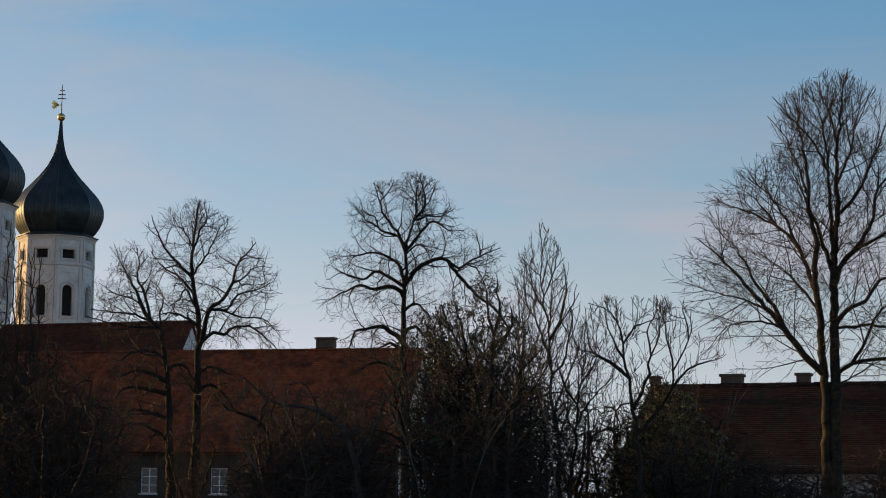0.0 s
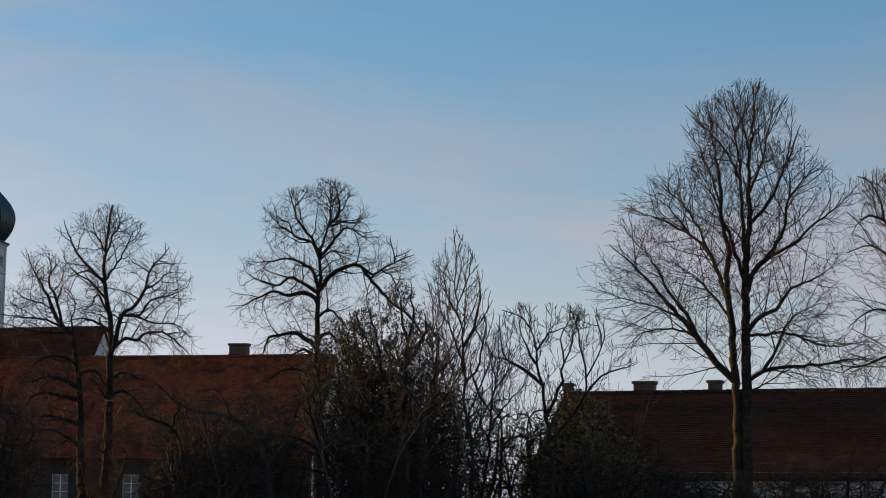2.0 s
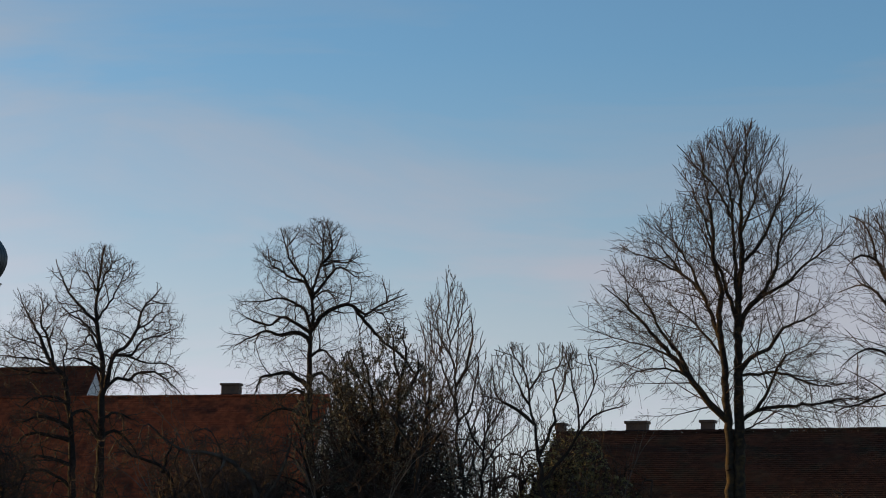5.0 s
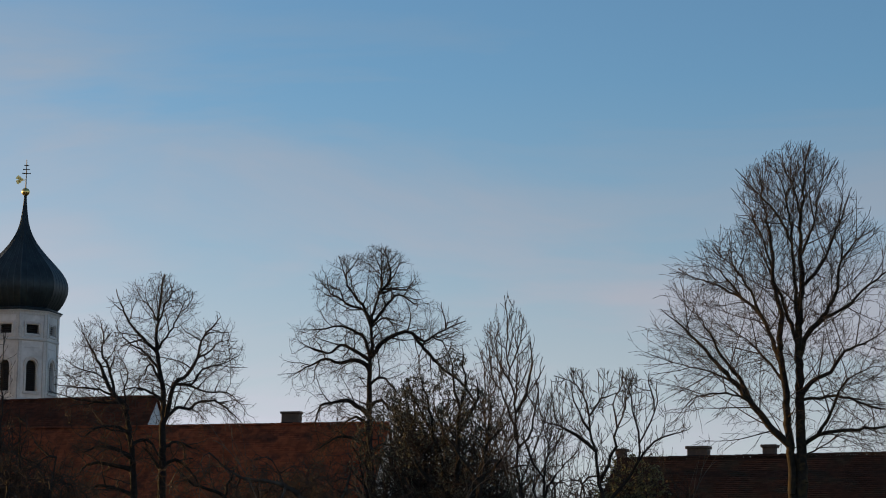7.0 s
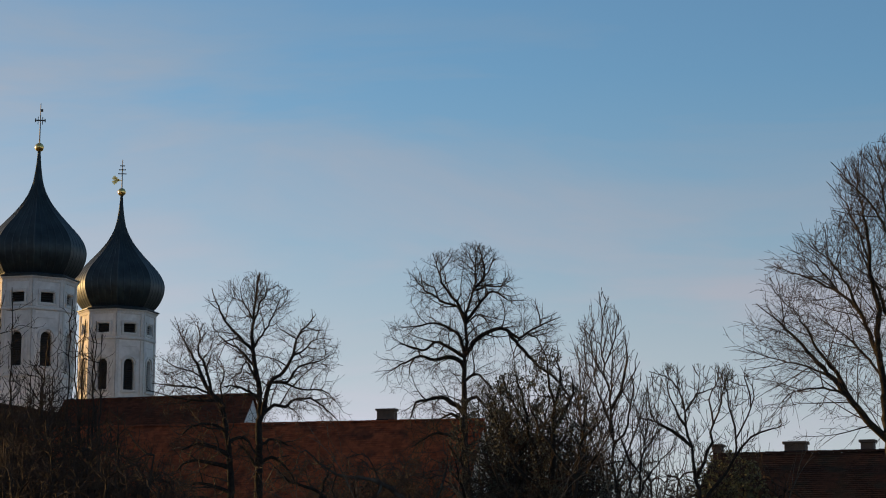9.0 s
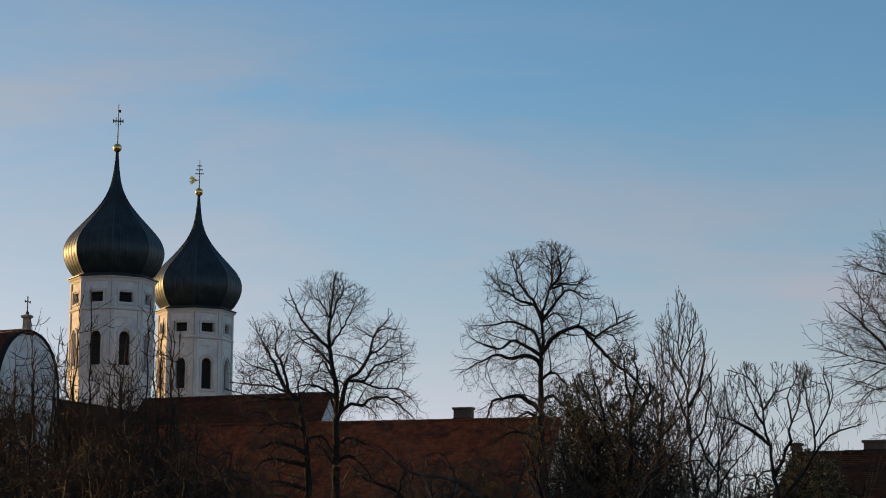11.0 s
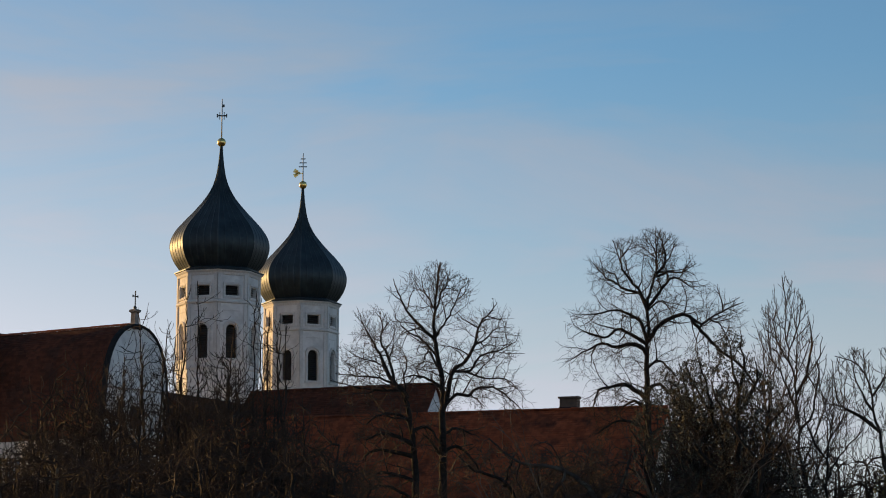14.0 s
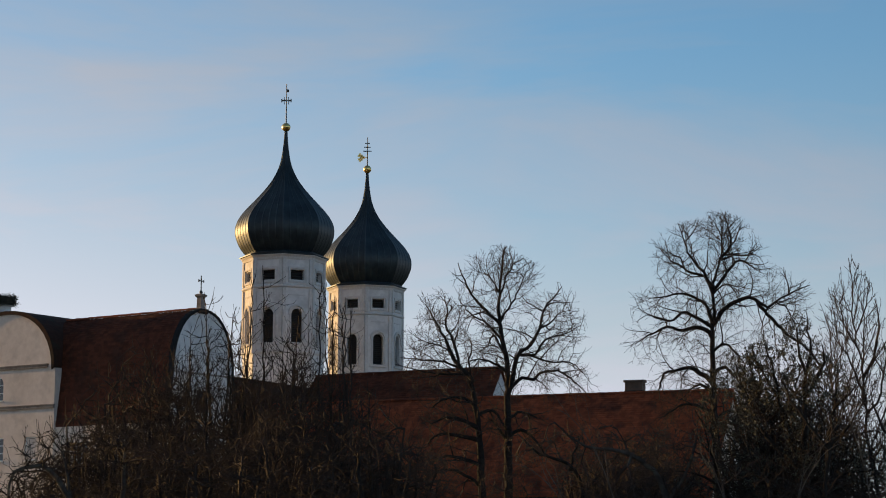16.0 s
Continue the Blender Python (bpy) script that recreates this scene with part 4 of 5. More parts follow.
limb(lime, 0.099, 0.043, (0.1, 9.9), (0.9, 10.3), (1.7, 10.0))
ramify(lime, [(6.8, -1.2, 2.7), (10.2, -1.4, 2.6), (11.2, -1.9, 5.5), (12.8, -2.6, 5.1), (14.3, -2.7, 4.6), (15.6, -3.1, 4.3), (16.9, -3.4, 3.7), (17.8, -3.1, 3.2), (18.9, -2.6, 1.2), (19.6, -0.6, 0.4)],
       LIME_LEVELS)
raise_tree(lime, "lime_tree", site(-1.84, 116.0), "bare lime tree with a broad domed crown of fine twigs", "tree", bark=M_BARK_DARK, twig=M_TWIG, group=AVENUE)
# the tall one with the long arm
lime = sapling(13)
limb(lime, 0.319, 0.036, (0.2, 0.0), (0.2, 5.0), (0.0, 10.2), (-0.0, 12.9), (0.0, 15.2), (0.1, 16.5), (0.1, 17.9), (0.3, 18.9), (0.6, 19.9), (0.7, 20.7), (0.7, 21.6))
limb(lime, 0.099, 0.018, (0.6, 19.6), (1.1, 20.4), (1.1, 21.4), (0.7, 22.2))
limb(lime, 0.077, 0.018, (0.6, 20.1), (0.6, 21.1), (0.2, 22.0))
limb(lime, 0.088, 0.018, (0.5, 19.4), (1.3, 19.9), (2.1, 19.9), (3.0, 20.5))
limb(lime, 0.110, 0.018, (0.2, 18.0), (0.8, 18.6), (1.4, 19.4), (1.9, 19.4), (2.5, 18.9), (3.4, 18.8))
limb(lime, 0.165, 0.024, (0.1, 15.5), (0.6, 16.6), (1.4, 17.1), (2.0, 17.3), (2.5, 17.2), (3.2, 16.7), (3.7, 17.0), (4.4, 17.4), (5.0, 17.7), (5.6, 17.9))
limb(lime, 0.110, 0.060, (2.5, 17.2), (3.4, 16.1), (4.4, 15.1), (5.3, 14.5), (5.9, 13.8), (6.3, 13.3))
limb(lime, 0.055, 0.018, (3.7, 16.9), (4.4, 16.6), (4.6, 15.8))
limb(lime, 0.055, 0.018, (4.4, 17.4), (4.4, 18.1), (4.0, 18.7))
limb(lime, 0.121, 0.024, (0.0, 16.0), (-0.4, 17.0), (-1.1, 17.5), (-1.9, 17.7), (-2.9, 17.5), (-3.9, 17.5))
limb(lime, 0.121, 0.024, (-0.0, 15.5), (-0.6, 16.0), (-1.2, 16.3), (-1.8, 16.5), (-2.2, 16.0), (-3.2, 16.1), (-4.2, 16.6))
limb(lime, 0.143, 0.024, (-0.0, 14.9), (-0.4, 15.5), (-1.1, 15.6), (-1.7, 15.4), (-2.6, 15.6), (-3.5, 15.2), (-4.5, 14.6))
limb(lime, 0.110, 0.018, (0.1, 17.6), (-0.4, 18.6), (-1.1, 18.8), (-1.6, 19.1), (-1.8, 19.7), (-2.7, 20.0))
limb(lime, 0.110, 0.018, (0.0, 17.8), (-0.3, 18.6), (-0.7, 19.1), (-1.2, 19.7), (-1.5, 20.5), (-1.9, 21.6))
limb(lime, 0.055, 0.018, (-1.5, 20.5), (-1.0, 21.1), (-0.7, 21.8))
limb(lime, 0.066, 0.018, (-1.6, 19.1), (-2.3, 19.5), (-2.8, 20.2))
limb(lime, 0.165, 0.043, (-0.0, 12.3), (-0.7, 12.9), (-1.3, 13.2), (-2.2, 13.0), (-2.8, 12.8), (-3.1, 12.0))
limb(lime, 0.132, 0.043, (-0.1, 11.9), (-0.8, 12.3), (-1.4, 12.0))
limb(lime, 0.088, 0.024, (0.1, 14.1), (0.6, 14.6), (1.2, 14.2), (1.9, 13.2))
limb(lime, 0.116, 0.043, (0.1, 12.9), (0.7, 13.3), (1.3, 12.6))
limb(lime, 0.066, 0.018, (0.1, 17.7), (0.9, 18.2), (1.4, 17.6), (1.7, 16.9))
limb(lime, 0.116, 0.043, (0.0, 10.5), (-0.8, 11.0), (-1.8, 11.1), (-2.9, 10.4))
limb(lime, 0.116, 0.043, (0.1, 10.2), (0.9, 10.7), (1.6, 10.4))
ramify(lime, [(8.9, -3.4, 2.5), (11.9, -4.3, 2.5), (13.2, -4.6, 3.1), (14.5, -4.9, 4.8), (16.2, -5.2, 5.8), (17.6, -5.0, 5.9), (18.4, -3.8, 4.9), (19.6, -3.5, 3.4), (20.9, -3.4, 3.0), (21.6, -2.7, 2.4), (22.1, -0.4, 1.8), (22.5, -0.1, 0.7)],
       LIME_LEVELS)
raise_tree(lime, "lime_tree", site(3.83, 122.0), "tall bare lime tree with a long sideways limb", "tree", bark=M_BARK_DARK, twig=M_TWIG_DARK, group=AVENUE)
# big beech before the low building
beech = sapling(14)
limb(beech, 0.297, 0.024, (0.3, 0.0), (0.3, 4.5), (0.3, 6.8), (0.3, 9.0), (0.3, 10.9), (0.3, 12.6), (0.4, 14.0), (0.5, 15.7), (0.5, 17.6), (0.7, 19.1), (0.8, 20.4))
limb(beech, 0.242, 0.024, (-0.1, 0.0), (-0.1, 4.5), (-0.1, 6.8), (-0.2, 8.7), (-0.3, 10.4), (-0.5, 12.3), (-0.4, 13.8), (-0.7, 15.0), (-0.7, 16.2), (-0.9, 17.9), (-1.2, 19.6))
limb(beech, 0.165, 0.018, (-0.3, 8.1), (-0.8, 8.7), (-1.6, 9.7), (-2.3, 10.6), (-3.3, 11.7), (-4.3, 12.8), (-5.3, 13.6))
limb(beech, 0.099, 0.018, (-1.6, 9.7), (-2.2, 10.9), (-2.9, 11.8), (-3.6, 13.2), (-4.3, 13.8))
limb(beech, 0.121, 0.018, (-0.4, 11.1), (-0.8, 12.6), (-1.3, 13.8), (-2.1, 14.5), (-3.1, 15.1), (-4.3, 15.6))
limb(beech, 0.077, 0.018, (-1.2, 13.6), (-1.8, 15.0), (-2.4, 15.9), (-3.0, 16.5))
limb(beech, 0.110, 0.018, (0.3, 12.2), (-0.1, 13.5), (-0.5, 14.7), (-0.9, 15.7), (-1.4, 16.9))
limb(beech, 0.099, 0.018, (0.4, 13.2), (0.2, 15.0), (0.1, 16.9), (-0.1, 18.6), (-0.6, 20.0))
limb(beech, 0.066, 0.018, (0.1, 16.6), (-0.5, 17.9), (-1.2, 18.6), (-2.2, 19.7))
limb(beech, 0.132, 0.018, (0.3, 11.8), (0.7, 12.8), (1.3, 13.5), (1.9, 14.5), (2.1, 15.7), (2.6, 16.6), (3.6, 17.4))
limb(beech, 0.088, 0.018, (0.8, 12.9), (1.4, 13.4), (2.3, 13.9), (3.3, 14.8), (4.2, 15.5), (4.8, 16.1))
limb(beech, 0.088, 0.018, (0.5, 14.7), (0.9, 15.2), (1.4, 15.9), (1.9, 17.1), (2.3, 18.1), (2.7, 19.3))
limb(beech, 0.121, 0.018, (0.3, 10.1), (0.8, 10.8), (1.6, 11.2), (2.2, 12.1), (3.0, 12.4), (4.0, 13.1))
limb(beech, 0.077, 0.018, (0.3, 9.9), (1.1, 10.1), (2.1, 10.2), (3.0, 9.9), (3.9, 9.7), (5.0, 9.9))
limb(beech, 0.099, 0.018, (0.3, 8.1), (1.0, 8.5), (1.8, 8.7), (3.5, 8.8), (4.8, 9.0), (5.8, 8.8))
limb(beech, 0.077, 0.018, (1.1, 8.5), (1.5, 9.4), (1.9, 10.3), (2.5, 10.9), (3.3, 11.2))
limb(beech, 0.044, 0.014, (0.3, 7.8), (0.9, 7.9), (2.2, 8.7), (3.0, 8.5))
limb(beech, 0.055, 0.014, (-1.6, 9.6), (-2.2, 10.1), (-3.0, 10.2), (-4.1, 9.9), (-4.8, 9.0))
limb(beech, 0.066, 0.014, (0.6, 16.1), (1.0, 17.4), (1.3, 18.8), (1.6, 20.2))
limb(beech, 0.055, 0.014, (-0.7, 15.6), (-1.3, 17.4), (-1.8, 18.4), (-2.4, 19.2))
limb(beech, 0.055, 0.014, (0.5, 17.5), (0.3, 18.9), (-0.2, 20.2))
limb(beech, 0.066, 0.014, (-0.4, 10.8), (-1.1, 11.8), (-1.8, 12.6), (-2.7, 13.3))
limb(beech, 0.055, 0.014, (-2.3, 10.6), (-3.3, 11.1), (-4.5, 11.4), (-5.8, 11.8))
limb(beech, 0.055, 0.014, (-2.1, 14.5), (-3.1, 15.8), (-3.8, 16.2))
limb(beech, 0.055, 0.014, (2.1, 15.7), (2.2, 16.6), (2.0, 17.6))
ramify(beech, [(7.6, -4.5, 6.0), (9.0, -5.4, 6.5), (10.4, -6.2, 6.2), (11.8, -6.8, 5.9), (13.3, -6.8, 5.6), (14.0, -6.3, 5.3), (15.0, -5.3, 5.2), (15.9, -5.1, 5.0), (17.0, -3.6, 4.5), (17.8, -2.3, 3.4), (18.4, -2.4, 3.0), (19.8, -2.1, 2.8), (20.5, -0.9, 1.8), (20.9, 0.1, 1.2)],
       BEECH_LEVELS)
raise_tree(beech, "beech_tree", site(15.4, 88.0), "large bare beech with forked lichen-yellow trunk", "tree", bark=M_BARK_LICHEN, twig=M_TWIG, group=AVENUE)
beech = sapling(15)
limb(beech, 0.264, 0.060, (0.4, 0.0), (0.4, 4.4), (0.3, 6.5), (0.1, 8.0), (0.1, 10.2), (0.1, 12.8), (-0.0, 15.1))
limb(beech, 0.132, 0.024, (0.1, 9.3), (-0.7, 11.1), (-1.3, 12.9), (-1.8, 14.0), (-2.1, 15.3), (-2.8, 15.9))
limb(beech, 0.088, 0.024, (-0.7, 11.2), (-1.8, 12.7), (-2.4, 13.1), (-3.3, 12.9))
limb(beech, 0.088, 0.024, (0.1, 8.9), (-1.3, 10.1), (-2.3, 10.4), (-3.1, 9.8))
limb(beech, 0.088, 0.024, (0.1, 7.9), (-1.2, 8.7), (-2.5, 8.3), (-3.4, 8.0))
limb(beech, 0.077, 0.024, (-1.3, 12.9), (-1.4, 14.7), (-1.8, 15.9))
limb(beech, 0.077, 0.024, (0.1, 12.4), (-0.7, 14.2), (-0.9, 15.8))
limb(beech, 0.066, 0.024, (-1.8, 14.0), (-2.4, 14.2), (-2.9, 13.8))
ramify(beech, [(7.2, -3.5, 1.7), (10.2, -3.5, 2.2), (12.4, -3.4, 2.2), (14.2, -3.2, 1.9), (15.8, -2.9, 1.0), (16.1, -2.2, 0.2)],
       BEECH_LEVELS)
raise_tree(beech, "beech_tree", site(20.6, 82.0), "bare tree with arching limbs beside the large beech", "tree", bark=M_BARK_DARK, twig=M_TWIG, group=AVENUE)

# ---------- the orchard and thicket ----------
ORCHARD = "bare orchard trees and shrubs"
young = sapling(23)
limb(young, 0.083, 0.014, (0.6, 0.0), (0.6, 3.8), (0.4, 5.5), (0.3, 7.0), (0.2, 8.2), (0.0, 9.7), (-0.0, 10.8), (-0.1, 11.9))
limb(young, 0.050, 0.012, (0.3, 7.0), (-0.0, 8.0), (-0.4, 8.9), (-0.7, 10.1))
limb(young, 0.055, 0.014, (0.2, 7.8), (0.6, 8.6), (0.8, 9.5), (0.7, 10.6))
limb(young, 0.044, 0.012, (0.3, 6.7), (0.8, 7.4), (1.0, 8.6), (1.1, 9.7))
limb(young, 0.033, 0.012, (0.1, 8.9), (-0.3, 9.7), (-0.4, 10.6))
limb(young, 0.033, 0.012, (0.0, 9.5), (0.4, 10.3), (0.5, 11.1))
limb(young, 0.044, 0.012, (0.4, 5.5), (0.9, 6.7), (1.4, 8.2))
limb(young, 0.044, 0.012, (0.5, 5.1), (-0.2, 6.3), (-0.7, 7.8))
limb(young, 0.033, 0.012, (0.2, 8.2), (0.3, 9.3), (0.3, 10.5))
limb(young, 0.039, 0.012, (0.5, 4.5), (1.1, 5.9), (1.7, 7.2), (1.9, 8.2))
limb(young, 0.039, 0.012, (0.5, 4.3), (-0.2, 5.3), (-0.8, 6.6), (-1.0, 8.0))
ramify(young, [(4.8, -1.2, 2.3), (7.0, -1.2, 2.1), (8.9, -1.2, 1.4), (10.1, -1.1, 1.1), (10.8, -0.9, 0.8), (11.2, -0.5, 0.5), (12.0, -0.2, 0.1)],
       [(0.32, 40, 2.2, 0.05, 0.07, 0.08, 0.012), (0.26, 42, 1.0, 0.05, 0.07, 0.10, 0.013), (0.22, 44, 0.45, 0.03, 0.06, 0.12, 0.017)])
birch = raise_tree(young, "birch_tree", site(7.65, 70.0), "slender young tree with pale upright shoots", "tree", bark=M_BARK_DARK, twig=M_TWIG_DARK, leaves=500, leaf=M_BUD, leaf_size=0.02, group=ORCHARD)
young = sapling(24)
limb(young, 0.099, 0.014, (0.0, 0.0), (0.0, 3.5), (-0.1, 4.7), (-0.2, 5.3), (-0.4, 6.5), (-0.5, 7.3), (-0.8, 7.8), (-1.4, 8.1))
limb(young, 0.044, 0.012, (-0.5, 7.1), (-0.2, 7.3), (0.1, 7.5), (0.5, 7.7))
limb(young, 0.066, 0.012, (-0.3, 6.0), (-0.8, 6.4), (-1.3, 6.6), (-1.8, 6.7))
limb(young, 0.055, 0.012, (-0.1, 5.1), (0.2, 5.8), (0.4, 6.6), (0.6, 7.3), (0.7, 8.1))
limb(young, 0.039, 0.012, (0.4, 6.5), (0.3, 7.3), (0.5, 7.9))
limb(young, 0.055, 0.012, (-0.1, 4.3), (0.8, 5.3), (1.0, 6.1), (1.4, 7.0), (1.5, 7.8))
limb(young, 0.039, 0.012, (1.0, 6.1), (0.8, 7.1), (0.6, 8.1))
limb(young, 0.044, 0.012, (-0.4, 6.5), (-0.8, 7.3), (-1.0, 7.9))
limb(young, 0.044, 0.012, (0.9, 5.5), (1.4, 6.2), (2.0, 6.4), (2.4, 6.6))
limb(young, 0.033, 0.012, (-1.3, 6.6), (-1.5, 7.2), (-1.5, 7.9))
limb(young, 0.033, 0.012, (1.4, 7.0), (1.3, 7.6), (1.3, 8.1))
ramify(young, [(3.7, -1.8, 2.7), (6.0, -2.0, 2.7), (6.9, -1.9, 2.1), (7.9, -1.6, 1.6), (8.3, -1.3, 0.9)],
       [(0.17, 50, 1.3, 0.06, 0.14, 0.13, 0.013), (0.15, 48, 0.6, 0.04, 0.12, 0.14, 0.015), (0.15, 46, 0.26, 0.0, 0.1, 0.14, 0.02)])
raise_tree(young, "apple_tree", site(10.3, 60.0), "bare orchard tree with arching limbs and upright shoots", "tree", bark=M_BARK_DARK, twig=M_TWIG_DARK, leaves=900, leaf=M_BUD, leaf_size=0.02, group=ORCHARD)
young = sapling(21)
limb(young, 0.132, 0.024, (0.5, 0.0), (0.5, 3.5), (0.3, 5.0), (-0.1, 6.7), (-0.5, 8.2))
limb(young, 0.099, 0.018, (0.4, 4.2), (0.6, 5.4), (0.6, 7.2), (0.4, 8.8))
limb(young, 0.099, 0.018, (0.4, 4.0), (1.1, 5.0), (1.5, 6.4), (1.6, 7.5))
limb(young, 0.077, 0.018, (0.3, 4.7), (-0.6, 5.7), (-1.1, 6.9))
limb(young, 0.077, 0.018, (1.0, 4.9), (2.1, 5.6), (2.8, 5.7))
limb(young, 0.066, 0.018, (0.5, 3.7), (-0.7, 4.4), (-1.2, 5.5))
limb(young, 0.077, 0.018, (0.6, 6.6), (1.0, 7.2), (1.2, 7.6), (1.1, 8.1))
limb(young, 0.055, 0.018, (-0.1, 6.7), (-0.6, 7.4), (-0.9, 8.1))
limb(young, 0.055, 0.012, (0.6, 7.2), (0.8, 8.2), (0.7, 9.0))
limb(young, 0.066, 0.018, (0.5, 3.9), (1.6, 4.4), (3.0, 4.6))
limb(young, 0.055, 0.014, (1.5, 6.3), (2.0, 6.8), (2.3, 7.3))
ramify(young, [(3.6, -1.4, 4.0), (4.6, -1.4, 3.8), (5.6, -1.4, 3.0), (6.7, -1.5, 2.3), (7.6, -1.3, 1.8), (8.1, -1.0, 1.4), (8.5, -0.7, 1.1), (9.0, 0.1, 0.6)],
       [(0.09, 60, 1.5, 0.0, 0.08, 0.25, 0.015), (0.10, 56, 0.65, 0.0, 0.05, 0.28, 0.018), (0.12, 56, 0.26, 0.0, 0.0, 0.25, 0.024)])
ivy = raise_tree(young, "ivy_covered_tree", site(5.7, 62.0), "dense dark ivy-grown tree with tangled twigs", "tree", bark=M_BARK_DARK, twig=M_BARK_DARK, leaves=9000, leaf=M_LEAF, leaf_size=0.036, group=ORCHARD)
for az, dd, turn, w, h in ((4.9, 68, 150, 0.85, 0.84), (5.9, 67, 215, 0.9, 0.98), (4.6, 82, 40, 0.9, 0.9), (4.4, 100, 200, 1.0, 1.25), (4.8, 96, 310, 1.0, 1.28)):
    sx, sy = site(az, dd)
    copy_thing(ivy, pose(sx, sy, -0.05, 0, 0, turn) @ Matrix.Diagonal((w, w, h, 1)))
for az, dd, turn, w, h in ((8.8, 66, 140, 0.9, 0.70), (7.0, 76, 60, 0.9, 0.9)):
    sx, sy = site(az, dd)
    copy_thing(birch, pose(sx, sy, -0.05, 0, 0, turn) @ Matrix.Diagonal((w, w, h, 1)))

bare_tree("apple_tree", site(6.5, 60.0), "bare old apple tree with long upright shoots", "tree",
          [[(0, 0, 0), (0.1, 0, 2.0), (0.3, 0, 4.0), (0.5, 0, 5.6)], [(0.4, 0, 5.0), (-0.6, 0, 6.4), (-1.0, 0, 7.4)], [(0.4, 0, 5.0), (1.2, 0, 6.0), (1.6, 0, 7.4)], [(0.2, 0, 3.6), (1.0, 0.2, 4.6)]],
          [(-0.4, 0, 6.6, 0.5, 0.5, 0.8), (1.3, 0, 6.4, 0.6, 0.6, 1.0), (0.5, 0, 5.4, 1.2, 0.9, 0.8)], 22, 500, limb=0.05, step=0.25, kill=0.36, reach=2.0, per=(0.7, 0.8), length=(0.5, 0.25), spread=(0.5, 0.02), twig_rise=0.35, bark=M_BARK_DARK, twig=M_TWIG_DARK, group=ORCHARD)
bare_tree("apple_tree", site(-0.4, 84.0), "bare crooked apple tree before the red roof", "tree",
          [[(0, 0, 0), (0.2, 0, 2.6), (0.9, 0, 4.6), (0.4, 0, 5.8), (-0.8, 0, 6.2), (-1.6, 0, 7.0)], [(0.9, 0, 4.6), (1.8, 0.2, 5.6), (2.6, 0.2, 6.4)], [(0.4, 0, 5.6), (0.8, 0.2, 6.8)]],
          [(-1.0, 0, 6.3, 1.3, 1.1, 0.8), (1.8, 0, 6.0, 1.4, 1.1, 1.0), (0.4, 0, 6.4, 1.2, 1.1, 0.8)], 41, 900, limb=0.05, step=0.26, kill=0.34, reach=1.8, tip=0.007, wobble=0.4, per=(0.9, 0.9), length=(0.45, 0.25), spread=(0.7, 0.02), bark=M_BARK_DARK, group=ORCHARD)
bare_tree("shrub", site(11.0, 76.0), "twiggy shrub with sparse olive leaves before the dark roof", "shrub",
          [[(0, 0, 0), (0, 0, 2.4), (0.1, 0, 4.8)], [(0, 0, 0.5), (-0.9, 0.1, 3.0)], [(0, 0, 0.5), (1.0, 0.1, 3.0)]],
          [(0.0, 0, 5.2, 1.5, 1.4, 1.7), (-0.9, 0, 3.6, 1.4, 1.4, 1.6), (1.2, 0, 3.8, 1.5, 1.4, 1.6)], 25, 3600, step=0.25, kill=0.24, reach=2.0, tip=0.010, per=(1.0, 1.0), length=(0.4, 0.22), spread=(0.8, 0.02), leaves=9000, leaf=M_BUD, leaf_size=0.06, group=ORCHARD)
bare_tree("apple_tree", site(2.6, 66.0), "bare apple tree with crooked spreading limbs", "tree",
          [[(0, 0, 0), (0.1, 0, 2.4), (-0.3, 0, 4.4), (-1.2, 0, 5.2), (-2.6, 0, 5.5), (-3.6, 0, 6.2)], [(-0.1, 0, 3.6), (0.6, 0.1, 4.8), (0.9, 0.1, 5.8)], [(-1.2, 0, 5.2), (-1.6, 0.1, 6.0)]],
          [(-2.6, 0, 5.6, 1.6, 1.0, 0.8), (0.3, 0, 5.2, 1.4, 1.2, 1.0), (-0.8, 0, 4.0, 2.2, 1.4, 1.2)], 26, 1300, limb=0.05, step=0.26, kill=0.34, reach=2.0, wobble=0.4, per=(0.8, 0.9), length=(0.45, 0.25), spread=(0.7, 0.02), group=ORCHARD)
ash = bare_tree("young_ash_tree", site(-6.75, 78.0), "slim young tree with thin upright stems before the towers", "tree",
          [[(0, 0, 0), (0.1, 0, 5), (0.25, 0, 11.8)], [(0.05, 0, 4.0), (0.8, 0.2, 6.4), (0.6, 0.2, 9.0), (0.55, 0.2, 11.4)], [(0, 0, 3.0), (-0.8, -0.1, 6.0), (-1.0, -0.1, 9.0)]],
          [(0.2, 0, 9.5, 0.5, 0.6, 1.9), (0.6, 0, 8.0, 0.5, 0.6, 1.8), (-0.9, 0, 7.8, 0.7, 0.6, 1.5), (-1.8, 0, 6.6, 1.0, 0.8, 1.4)], 27, 1000, tip=0.0075, step=0.28, kill=0.32, reach=2.2, rise=0.6, wobble=0.18, per=(0.6, 0.5), length=(0.5, 0.25), spread=(0.35, 0.02), twig_rise=0.4, twig=M_TWIG_DARK, bark=M_BARK_DARK, group=ORCHARD)
